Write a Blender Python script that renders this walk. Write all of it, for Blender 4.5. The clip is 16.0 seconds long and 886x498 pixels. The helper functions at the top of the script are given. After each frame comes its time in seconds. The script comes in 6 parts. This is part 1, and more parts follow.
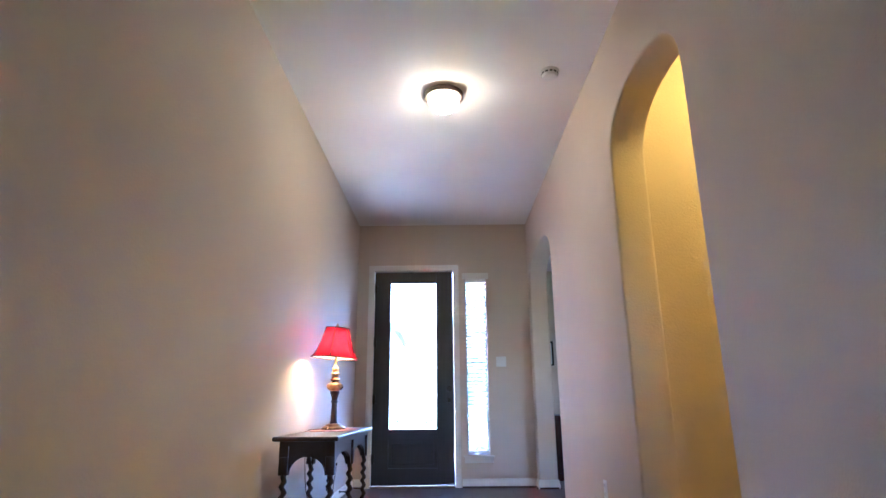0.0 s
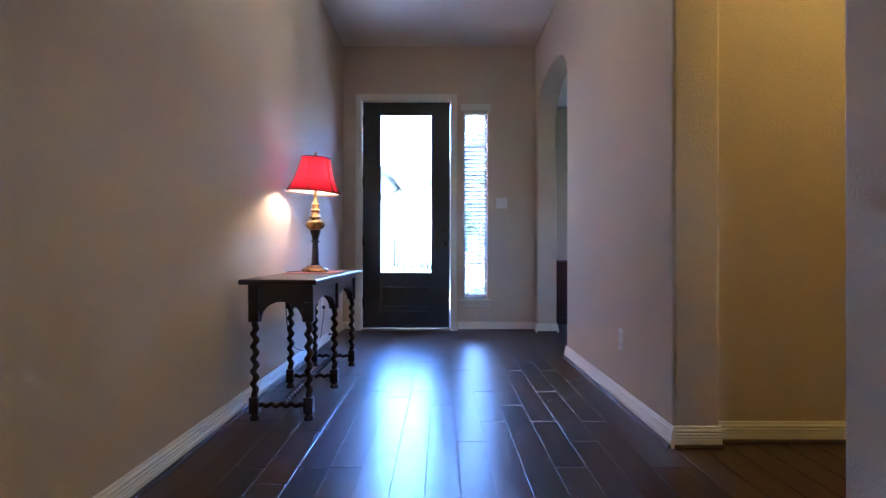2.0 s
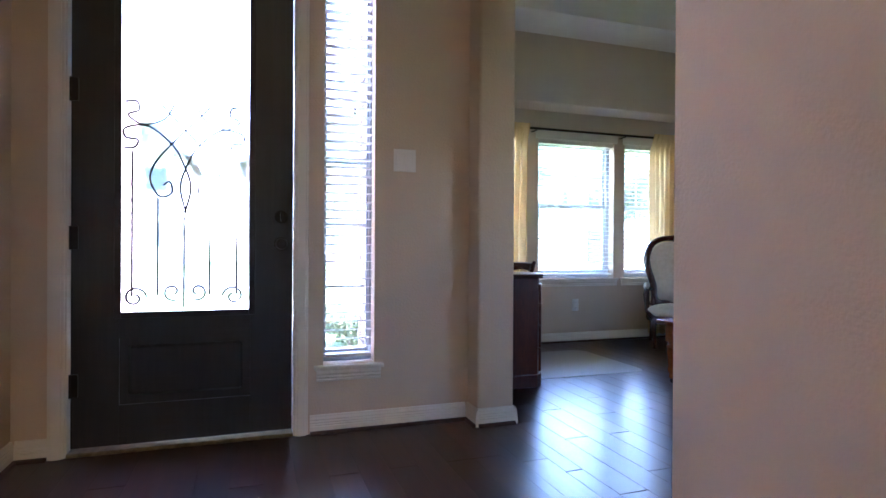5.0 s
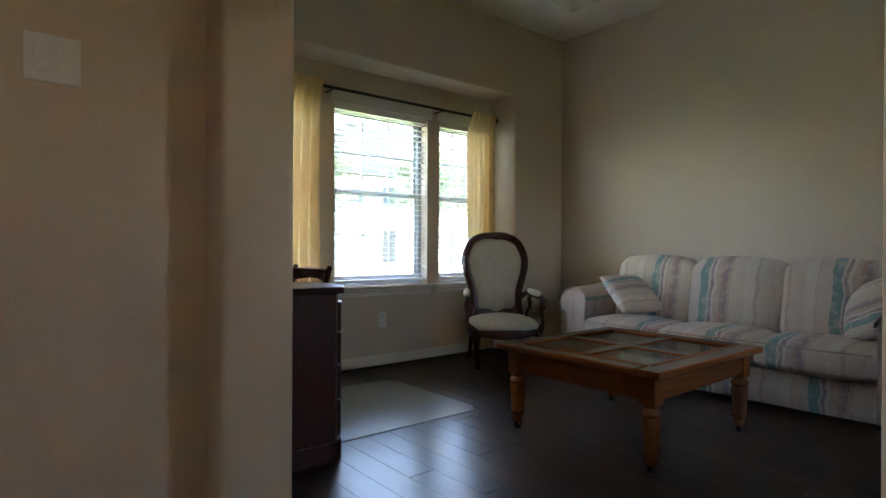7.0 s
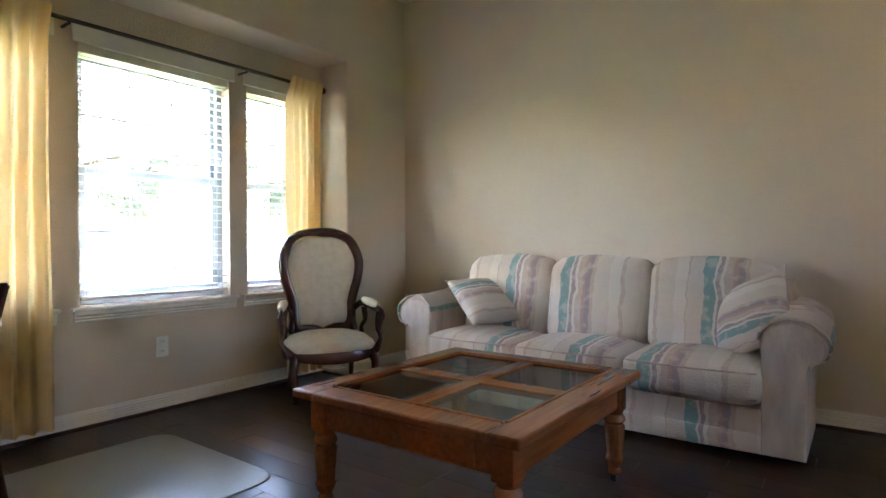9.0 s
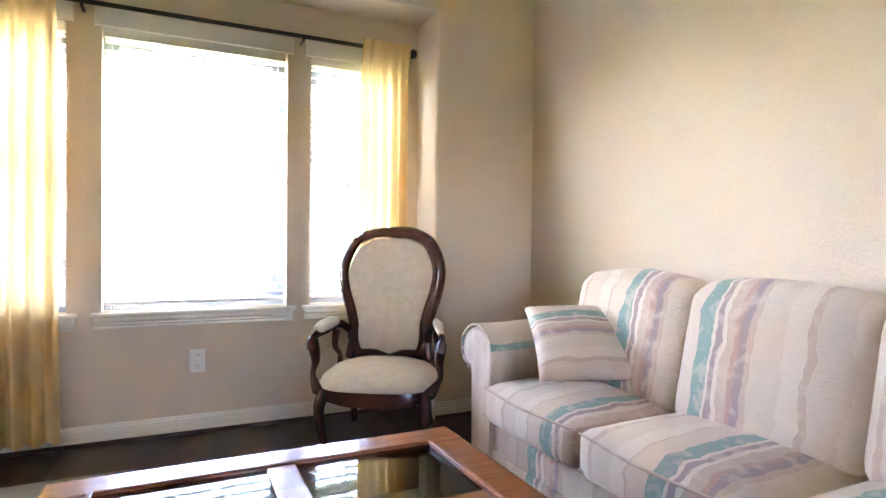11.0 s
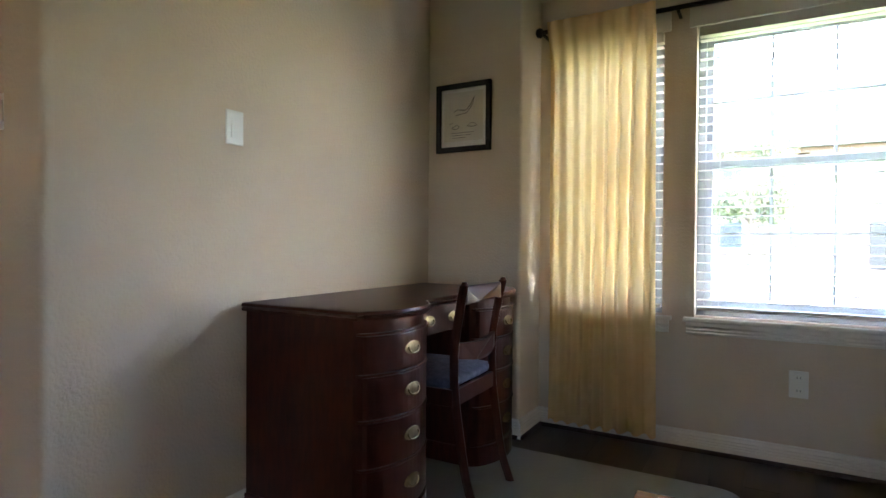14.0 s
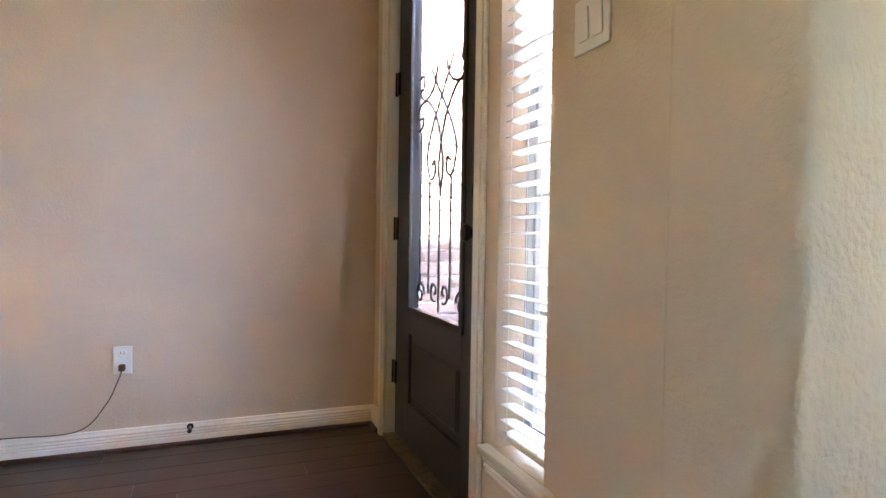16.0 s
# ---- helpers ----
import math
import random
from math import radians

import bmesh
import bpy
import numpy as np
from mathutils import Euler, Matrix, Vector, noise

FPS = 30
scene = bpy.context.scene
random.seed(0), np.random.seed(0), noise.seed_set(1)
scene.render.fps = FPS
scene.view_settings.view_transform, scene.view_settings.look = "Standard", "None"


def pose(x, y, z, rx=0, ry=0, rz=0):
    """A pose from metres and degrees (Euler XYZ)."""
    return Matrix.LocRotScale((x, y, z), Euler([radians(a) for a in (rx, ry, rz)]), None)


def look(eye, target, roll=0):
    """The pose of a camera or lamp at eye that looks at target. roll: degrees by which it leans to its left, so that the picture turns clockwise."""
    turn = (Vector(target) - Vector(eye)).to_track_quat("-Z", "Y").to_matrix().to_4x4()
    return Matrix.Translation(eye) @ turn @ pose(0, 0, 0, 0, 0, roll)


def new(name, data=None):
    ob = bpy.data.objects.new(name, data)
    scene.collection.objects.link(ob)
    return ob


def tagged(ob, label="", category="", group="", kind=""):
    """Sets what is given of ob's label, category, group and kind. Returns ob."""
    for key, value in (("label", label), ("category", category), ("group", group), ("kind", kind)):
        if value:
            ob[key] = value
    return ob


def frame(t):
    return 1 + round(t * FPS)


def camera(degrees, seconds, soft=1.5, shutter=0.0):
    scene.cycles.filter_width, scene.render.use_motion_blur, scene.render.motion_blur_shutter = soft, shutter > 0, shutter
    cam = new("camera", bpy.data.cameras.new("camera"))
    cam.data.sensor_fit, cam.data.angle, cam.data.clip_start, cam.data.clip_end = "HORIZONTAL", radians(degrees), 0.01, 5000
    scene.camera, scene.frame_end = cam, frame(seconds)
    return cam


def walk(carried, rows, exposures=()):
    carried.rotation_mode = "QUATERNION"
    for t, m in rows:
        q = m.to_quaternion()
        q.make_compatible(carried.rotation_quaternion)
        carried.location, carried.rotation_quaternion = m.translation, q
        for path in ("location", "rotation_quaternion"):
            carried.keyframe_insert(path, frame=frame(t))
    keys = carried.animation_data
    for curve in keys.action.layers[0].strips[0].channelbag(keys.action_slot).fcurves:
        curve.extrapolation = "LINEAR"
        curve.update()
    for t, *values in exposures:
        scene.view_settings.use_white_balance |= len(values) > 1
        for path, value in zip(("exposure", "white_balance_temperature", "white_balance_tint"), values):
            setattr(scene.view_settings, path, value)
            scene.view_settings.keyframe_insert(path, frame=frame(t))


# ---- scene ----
cam = camera(76.2, 16.0)
PATH = [
    (0, (0.877, -6.66, 0.864), (0.863, -4.734, 1.401), -0.5),
    (0.5, (0.881, -6.643, 0.863), (0.865, -4.68, 1.244), -0.3),
    (1, (0.897, -6.594, 0.843), (0.882, -4.609, 1.089), -0.2),
    (1.5, (0.905, -6.415, 0.81), (0.893, -4.416, 0.894), -0.0),
    (2, (0.853, -6.005, 0.84), (0.857, -4.005, 0.85), 0.1),
    (2.5, (0.801, -5.494, 0.849), (0.825, -3.494, 0.85), 0.3),
    (3, (0.732, -4.973, 0.864), (0.77, -2.973, 0.865), 0.5),
    (3.2, (0.715, -4.773, 0.864), (0.784, -2.774, 0.867), 0.6),
    (5.3, (0.765, -2.565, 0.925), (1.517, -0.712, 0.919), 0.2),
    (5.5, (0.834, -2.453, 0.915), (1.652, -0.628, 0.912), 0.1),
    (6, (0.979, -2.119, 0.914), (1.924, -0.357, 0.91), 0.3),
    (6.5, (1.133, -1.843, 0.914), (2.283, -0.206, 0.91), 0.2),
    (7, (1.357, -1.615, 0.914), (2.627, -0.07, 0.909), 0.3),
    (7.5, (1.504, -1.475, 0.915), (2.903, -0.046, 0.913), 0.5),
    (8, (1.638, -1.329, 0.912), (3.194, -0.072, 0.914), 0.3),
    (8.5, (1.857, -1.238, 0.929), (3.46, -0.043, 0.918), -0.2),
    (8.7, (1.962, -1.198, 0.923), (3.57, -0.009, 0.911), -0.3),
    (10.8, (3.478, -1.077, 0.976), (4.548, 0.613, 0.943), 0.4),
    (11, (3.652, -1.053, 0.973), (4.506, 0.755, 0.945), 0.6),
    (11.5, (3.889, -0.901, 0.955), (4.372, 1.04, 0.946), 0.7),
    (12, (3.881, -0.828, 0.99), (4.002, 1.168, 0.958), 0.6),
    (12.5, (3.893, -0.809, 0.961), (3.741, 1.185, 0.945), 0.6),
    (13, (3.804, -0.797, 0.96), (3.422, 1.166, 0.947), 0.5),
    (13.5, (3.667, -0.83, 0.98), (3.042, 1.069, 0.952), 0.4),
    (14, (3.63, -0.822, 0.956), (2.633, 0.911, 0.934), 0.4),
    (14.4, (3.525, -0.817, 0.934), (2.271, 0.74, 0.911), 0.6),
    (14.5, (3.48, -0.816, 0.932), (2.18, 0.704, 0.916), 0.8),
    (15, (3.192, -0.813, 0.923), (1.723, 0.544, 0.899), 0.9),
    (15.5, (2.85, -0.715, 0.928), (1.134, 0.311, 0.885), 0.6),
    (16, (2.471, -0.675, 0.916), (0.614, 0.066, 0.873), 0.9),
]
EXPO = [(0.0, 7.0, 4500, 20), (0.8, 6.8, 4500, 20), (1.5, 6.4, 4450, 21), (3.2, 5.75, 4700, 22), (5.5, 6.25, 5350, 22), (6.5, 5.95, 5800, 18), (7.0, 5.4, 6350, 13), (7.5, 5.35, 6550, 12), (8.7, 6.15, 6500, 17), (10.8, 7.45, 6600, 26), (11.6, 7.25, 6900, 28),
        (12.5, 6.15, 7000, 25), (13.2, 5.55, 6600, 17), (14.0, 5.85, 6450, 18), (14.6, 6.85, 6850, 18), (16.0, 6.85, 6850, 13)]
walk(cam, [(t, look(eye, target, roll)) for t, eye, target, roll in PATH], EXPO)

# ---- world and sun ----
SUN_EL, SUN_ROT = 55.3, 87.0
world = bpy.data.worlds.new("world")
scene.world = world
world.use_nodes = True
wn = world.node_tree.nodes
sky = wn.new("ShaderNodeTexSky")
sky.sky_type, sky.sun_disc = "NISHITA", False
sky.sun_elevation, sky.sun_rotation = radians(SUN_EL), radians(SUN_ROT)
wn["Background"].inputs["Strength"].default_value = 0.15
world.node_tree.links.new(sky.outputs["Color"], wn["Background"].inputs["Color"])
sun = new("sun", bpy.data.lights.new("sun", "SUN"))
sun.data.energy, sun.data.angle, sun.data.color = 3.2, radians(0.5), (1.0, 0.95, 0.87)
sun.matrix_world = look((36, 2, 52), (0, 0, 0))


def lamp(name, kind, energy, color, m, size=0.05):
    ob = new(name, bpy.data.lights.new(name, kind))
    ob.data.energy, ob.data.color = energy, color
    if kind == "AREA":
        ob.data.shape, ob.data.size = "DISK", size
    else:
        ob.data.shadow_soft_size = size
    ob.matrix_world = m
    return ob


lamp("bulb_table_lamp", "POINT", 0.85, (1.0, 0.67, 0.26), pose(0.035, -2.35, 1.300), 0.03)


# ---- materials ----
def material(name, color, rough=0.5, metal=0.0, color2=None, scale=6.0, detail=4.0, bump=0.0, bump_scale=200.0, spec=0.5, stretch=(1, 1, 1), rvar=0.0, per_object=0.0, coat=0.0):
    """Principled surface: two colours mixed by broad noise, fine bump, gloss that varies a little, tone that varies piece by piece."""
    m = bpy.data.materials.new(name)
    m.use_nodes = True
    nt = m.node_tree
    b = nt.nodes["Principled BSDF"]
    b.inputs["Roughness"].default_value, b.inputs["Metallic"].default_value = rough, metal
    b.inputs["Specular IOR Level"].default_value, b.inputs["Coat Weight"].default_value = spec, coat
    b.inputs["Coat Roughness"].default_value = 0.12
    co = nt.nodes.new("ShaderNodeTexCoord")
    mp = nt.nodes.new("ShaderNodeMapping")
    mp.inputs["Scale"].default_value = stretch
    nt.links.new(co.outputs["Object"], mp.inputs["Vector"])
    no = nt.nodes.new("ShaderNodeTexNoise")
    no.inputs["Scale"].default_value, no.inputs["Detail"].default_value = scale, detail
    nt.links.new(mp.outputs["Vector"], no.inputs["Vector"])
    ramp = nt.nodes.new("ShaderNodeValToRGB")
    ramp.color_ramp.elements[0].position, ramp.color_ramp.elements[1].position = 0.35, 0.65
    c2 = color2 or tuple(c * 0.9 for c in color)
    ramp.color_ramp.elements[0].color, ramp.color_ramp.elements[1].color = (*c2, 1), (*color, 1)
    nt.links.new(no.outputs["Fac"], ramp.inputs["Fac"])
    out = ramp.outputs["Color"]
    if per_object:
        info = nt.nodes.new("ShaderNodeObjectInfo")
        rng = nt.nodes.new("ShaderNodeMapRange")
        rng.inputs["To Min"].default_value, rng.inputs["To Max"].default_value = 1 - per_object, 1 + per_object
        nt.links.new(info.outputs["Random"], rng.inputs["Value"])
        hsv = nt.nodes.new("ShaderNodeHueSaturation")
        nt.links.new(out, hsv.inputs["Color"])
        nt.links.new(rng.outputs["Result"], hsv.inputs["Value"])
        out = hsv.outputs["Color"]
        add = nt.nodes.new("ShaderNodeVectorMath")
        add.operation = "MULTIPLY_ADD"
        add.inputs[1].default_value, add.inputs[2].default_value = (37, 37, 37), (0, 0, 0)
        comb = nt.nodes.new("ShaderNodeCombineXYZ")
        for k in "XYZ":
            nt.links.new(info.outputs["Random"], comb.inputs[k])
        nt.links.new(comb.outputs["Vector"], add.inputs[0])
        nt.links.new(add.outputs["Vector"], mp.inputs["Location"])
    nt.links.new(out, b.inputs["Base Color"])
    if rvar:
        rr = nt.nodes.new("ShaderNodeMapRange")
        rr.inputs["To Min"].default_value, rr.inputs["To Max"].default_value = max(0.02, rough - rvar), min(1, rough + rvar)
        nt.links.new(no.outputs["Fac"], rr.inputs["Value"])
        nt.links.new(rr.outputs["Result"], b.inputs["Roughness"])
    if bump:
        n2 = nt.nodes.new("ShaderNodeTexNoise")
        n2.inputs["Scale"].default_value, n2.inputs["Detail"].default_value = bump_scale, 3.0
        nt.links.new(mp.outputs["Vector"], n2.inputs["Vector"])
        bp = nt.nodes.new("ShaderNodeBump")
        bp.inputs["Strength"].default_value, bp.inputs["Distance"].default_value = bump, 0.004
        nt.links.new(n2.outputs["Fac"], bp.inputs["Height"])
        nt.links.new(bp.outputs["Normal"], b.inputs["Normal"])
    return m


def glass_material(name, tint=(1, 1, 1), bump=0.0, gloss=0.02, ripple=0.0):
    """Thin pane: lets light straight through, mirrors more at a slant; a rippled one blurs what lies behind it."""
    m = bpy.data.materials.new(name)
    m.use_nodes = True
    nt = m.node_tree
    nt.nodes.remove(nt.nodes["Principled BSDF"])
    tr, gl, mx, fr, pw, ad = (nt.nodes.new("ShaderNode" + k) for k in ("BsdfTransparent", "BsdfGlossy", "MixShader", "LayerWeight", "Math", "Math"))
    tr.inputs["Color"].default_value = (*tint, 1)
    gl.inputs["Roughness"].default_value = gloss
    pw.operation, ad.operation = "POWER", "MULTIPLY_ADD"
    pw.inputs[1].default_value, ad.inputs[1].default_value, ad.inputs[2].default_value = 5.0, 0.5, 0.03
    nt.links.new(fr.outputs["Facing"], pw.inputs[0])
    nt.links.new(pw.outputs[0], ad.inputs[0])
    nt.links.new(ad.outputs[0], mx.inputs["Fac"])
    if ripple:
        rf = nt.nodes.new("ShaderNodeBsdfRefraction")
        rf.inputs["Color"].default_value = (*tint, 1)
        rf.inputs["Roughness"].default_value, rf.inputs["IOR"].default_value = ripple, 1.12
        nt.links.new(rf.outputs["BSDF"], mx.inputs[1])
    else:
        nt.links.new(tr.outputs["BSDF"], mx.inputs[1])
    nt.links.new(gl.outputs["BSDF"], mx.inputs[2])
    nt.links.new(mx.outputs["Shader"], nt.nodes["Material Output"].inputs["Surface"])
    if bump:
        no = nt.nodes.new("ShaderNodeTexNoise")
        no.inputs["Scale"].default_value = 60
        bp = nt.nodes.new("ShaderNodeBump")
        bp.inputs["Strength"].default_value, bp.inputs["Distance"].default_value = bump, 0.003
        nt.links.new(no.outputs["Fac"], bp.inputs["Height"])
        nt.links.new(bp.outputs["Normal"], gl.inputs["Normal"])
    return m


def cloth_material(name, color, color2, through_color, amount=0.5):
    """Thin woven cloth that lets part of the light through."""
    m = material(name, color, 0.9, color2=color2, scale=9, bump=0.25, bump_scale=500, spec=0.1)
    nt = m.node_tree
    tl, mx = nt.nodes.new("ShaderNodeBsdfTranslucent"), nt.nodes.new("ShaderNodeMixShader")
    tl.inputs["Color"].default_value = (*through_color, 1)
    mx.inputs["Fac"].default_value = amount
    nt.links.new(nt.nodes["Principled BSDF"].outputs["BSDF"], mx.inputs[1])
    nt.links.new(tl.outputs["BSDF"], mx.inputs[2])
    nt.links.new(mx.outputs["Shader"], nt.nodes["Material Output"].inputs["Surface"])
    return m


def glow_material(name, color, strength):
    m = bpy.data.materials.new(name)
    m.use_nodes = True
    b = m.node_tree.nodes["Principled BSDF"]
    b.inputs["Base Color"].default_value = (0.85, 0.82, 0.75, 1)
    b.inputs["Emission Color"].default_value, b.inputs["Emission Strength"].default_value = (*color, 1), strength
    return m


M_WALL = material("wall_paint", (0.61, 0.50, 0.38), 0.75, color2=(0.59, 0.48, 0.365), scale=1.5, bump=0.65, bump_scale=95, spec=0.3)
M_CEIL = material("ceiling_paint", (0.84, 0.79, 0.72), 0.8, color2=(0.81, 0.76, 0.69), scale=1.5, bump=0.3, bump_scale=120, spec=0.25)
M_TRIM = material("trim_paint", (0.71, 0.665, 0.58), 0.38, color2=(0.73, 0.69, 0.61), scale=5, bump=0.03, bump_scale=60)
M_SUBFLOOR = material("floor_joint", (0.012, 0.007, 0.005), 0.6)
M_PLANK = material("dark_plank", (0.046, 0.019, 0.011), 0.31, color2=(0.029, 0.012, 0.0075), scale=7, detail=8, stretch=(6, 0.6, 1), bump=0.010, bump_scale=5, rvar=0.025, per_object=0.4, coat=0.04, spec=0.34)
M_SHOE = material("dark_shoe_wood", (0.045, 0.019, 0.011), 0.4, color2=(0.030, 0.012, 0.008), scale=8)
M_DOOR = material("dark_door_paint", (0.022, 0.016, 0.014), 0.42, color2=(0.016, 0.012, 0.011), scale=8, stretch=(8, 8, 0.5), bump=0.1, bump_scale=20)
M_GLASS = glass_material("clear_glass")
M_DOORGLASS = glass_material("door_glass", (0.90, 0.92, 0.96), 0.3, ripple=0.14)
M_VINYL = material("grey_vinyl", (0.42, 0.44, 0.44), 0.4, scale=4)
M_SLAT = cloth_material("blind_slat", (0.82, 0.80, 0.76), (0.80, 0.78, 0.74), (0.92, 0.90, 0.85), 0.46)
M_PLASTIC = material("white_plastic", (0.78, 0.76, 0.72), 0.35, scale=3)
M_DARKMETAL = material("dark_bronze", (0.03, 0.024, 0.02), 0.4, 0.8, scale=20)
M_IRON = material("black_iron", (0.012, 0.012, 0.013), 0.5, 0.6, scale=20)
M_BRICK = material("brick_face", (0.21, 0.14, 0.115), 0.85, color2=(0.15, 0.10, 0.085), scale=14, bump=0.5, bump_scale=60, per_object=0.35)
M_MORTAR = material("mortar", (0.42, 0.38, 0.33), 0.9, scale=20, bump=0.4, bump_scale=80)
M_CONCRETE = material("concrete", (0.42, 0.40, 0.37), 0.85, color2=(0.36, 0.34, 0.31), scale=3, bump=0.3, bump_scale=90)
M_ASPHALT = material("asphalt", (0.055, 0.055, 0.057), 0.9, color2=(0.045, 0.045, 0.047), scale=2, bump=0.4, bump_scale=60)
M_LAWN = material("lawn", (0.085, 0.13, 0.035), 0.9, color2=(0.06, 0.09, 0.025), scale=2.5, detail=9, bump=0.6, bump_scale=40)
M_SIDING = material("siding", (0.45, 0.40, 0.34), 0.8, scale=3, bump=0.15, bump_scale=30)
M_ROOF = material("roof_shingle", (0.09, 0.08, 0.075), 0.9, scale=8, bump=0.4, bump_scale=30)
M_DARKGLASS = material("far_window_glass", (0.05, 0.06, 0.07), 0.08, scale=2)
M_BARK = material("bark", (0.11, 0.085, 0.065), 0.9, scale=12, stretch=(3, 3, 0.6), bump=0.6, bump_scale=30)
M_LEAF = cloth_material("leaf", (0.105, 0.12, 0.085), (0.08, 0.095, 0.06), (0.12, 0.14, 0.08), 0.4)


# ---- mesh helpers ----
def part(name, bm, mat, parent=None, label="", smooth=False):
    me = bpy.data.meshes.new(name)
    bm.normal_update()
    bm.to_mesh(me)
    bm.free()
    if smooth:
        me.shade_smooth()
        me.set_sharp_from_angle(angle=radians(40))
    me.materials.append(mat)
    ob = new(name, me)
    ob.parent = parent
    if label:
        ob["label"] = label
    return ob


def thing(name, label, category, m=None, group="", kind=""):
    ob = new(name)
    ob.empty_display_size = 0.1
    ob.matrix_world = m or Matrix()
    return tagged(ob, label, category, group, kind)


def add_box(bm, x0, x1, y0, y1, z0, z1, bevel=0.0, seg=2):
    """A box, its edges rounded by bevel."""
    b2 = bmesh.new()
    bmesh.ops.create_cube(b2, size=1.0, matrix=Matrix.LocRotScale(((x0 + x1) / 2, (y0 + y1) / 2, (z0 + z1) / 2), None, (x1 - x0, y1 - y0, z1 - z0)))
    if bevel:
        bmesh.ops.bevel(b2, geom=b2.edges[:], offset=bevel, segments=seg, affect="EDGES", profile=0.5)
    join(bm, b2)
    return bm


def join(bm, b2, m=None):
    if m is not None:
        b2.transform(m)
    me = bpy.data.meshes.new("tmp")
    b2.to_mesh(me)
    b2.free()
    bm.from_mesh(me)
    bpy.data.meshes.remove(me)
    return bm


def box(*a, bevel=0.0, seg=2):
    return add_box(bmesh.new(), *a, bevel=bevel, seg=seg)


def add_prism(bm, outline, depth, m):
    """A flat outline in local x, z, pushed depth along local y, then placed by m."""
    b2 = bmesh.new()
    vs = [b2.verts.new((x, 0, z)) for x, z in outline]
    f = b2.faces.new(vs)
    r = bmesh.ops.extrude_face_region(b2, geom=[f])
    bmesh.ops.translate(b2, vec=(0, depth, 0), verts=[v for v in r["geom"] if isinstance(v, bmesh.types.BMVert)])
    bmesh.ops.recalc_face_normals(b2, faces=b2.faces[:])
    return join(bm, b2, m)


def add_lathe(bm, profile, seg=20, m=None, cap=True):
    """A turned shape: (radius, height) pairs round the z axis."""
    b2 = bmesh.new()
    rings = [[b2.verts.new((r * math.cos(2 * math.pi * i / seg), r * math.sin(2 * math.pi * i / seg), z)) for i in range(seg)] for r, z in profile]
    for a, b in zip(rings, rings[1:]):
        for i in range(seg):
            b2.faces.new((a[i], a[(i + 1) % seg], b[(i + 1) % seg], b[i]))
    if cap:
        b2.faces.new(rings[0][::-1])
        b2.faces.new(rings[-1])
    return join(bm, b2, m)


def lathe(profile, seg=20, m=None, cap=True):
    return add_lathe(bmesh.new(), profile, seg, m, cap)


def smooth_path(points, n):
    """n points on a smooth curve through the given ones."""
    p = [Vector(q) for q in points]
    p = [2 * p[0] - p[1]] + p + [2 * p[-1] - p[-2]]
    out = []
    for k in range(n):
        u = k / (n - 1) * (len(p) - 3)
        i = min(int(u), len(p) - 4)
        f = u - i
        a, b, c, d = p[i:i + 4]
        out.append(0.5 * (2 * b + (c - a) * f + (2 * a - 5 * b + 4 * c - d) * f * f + (3 * b - a - 3 * c + d) * f ** 3))
    return out


def add_tube(bm, path, radius, seg=8, closed=False):
    """A round bar along a path; radius a number or a function of 0..1; an (a, b) pair makes it oval."""
    b2 = bmesh.new()
    path = [Vector(q) for q in path]
    n = len(path)
    rings, up = [], None
    for k, q in enumerate(path):
        d = (path[(k + 1) % n] - path[k - 1]) if closed else (path[min(k + 1, n - 1)] - path[max(k - 1, 0)])
        d.normalize()
        if up is None:
            up = d.orthogonal().normalized()
        up = (up - d * up.dot(d)).normalized()
        side = d.cross(up)
        r = radius(k / max(1, n - 1)) if callable(radius) else radius
        ra, rb = r if isinstance(r, tuple) else (r, r)
        rings.append([b2.verts.new(q + up * ra * math.cos(2 * math.pi * i / seg) + side * rb * math.sin(2 * math.pi * i / seg)) for i in range(seg)])
    pairs = list(zip(rings, rings[1:])) + ([(rings[-1], rings[0])] if closed else [])
    for a, b in pairs:
        for i in range(seg):
            b2.faces.new((a[i], a[(i + 1) % seg], b[(i + 1) % seg], b[i]))
    if not closed:
        b2.faces.new(rings[0][::-1])
        b2.faces.new(rings[-1])
    bmesh.ops.recalc_face_normals(b2, faces=b2.faces[:])
    return join(bm, b2)


def tube(path, radius, seg=8, closed=False):
    return add_tube(bmesh.new(), path, radius, seg, closed)


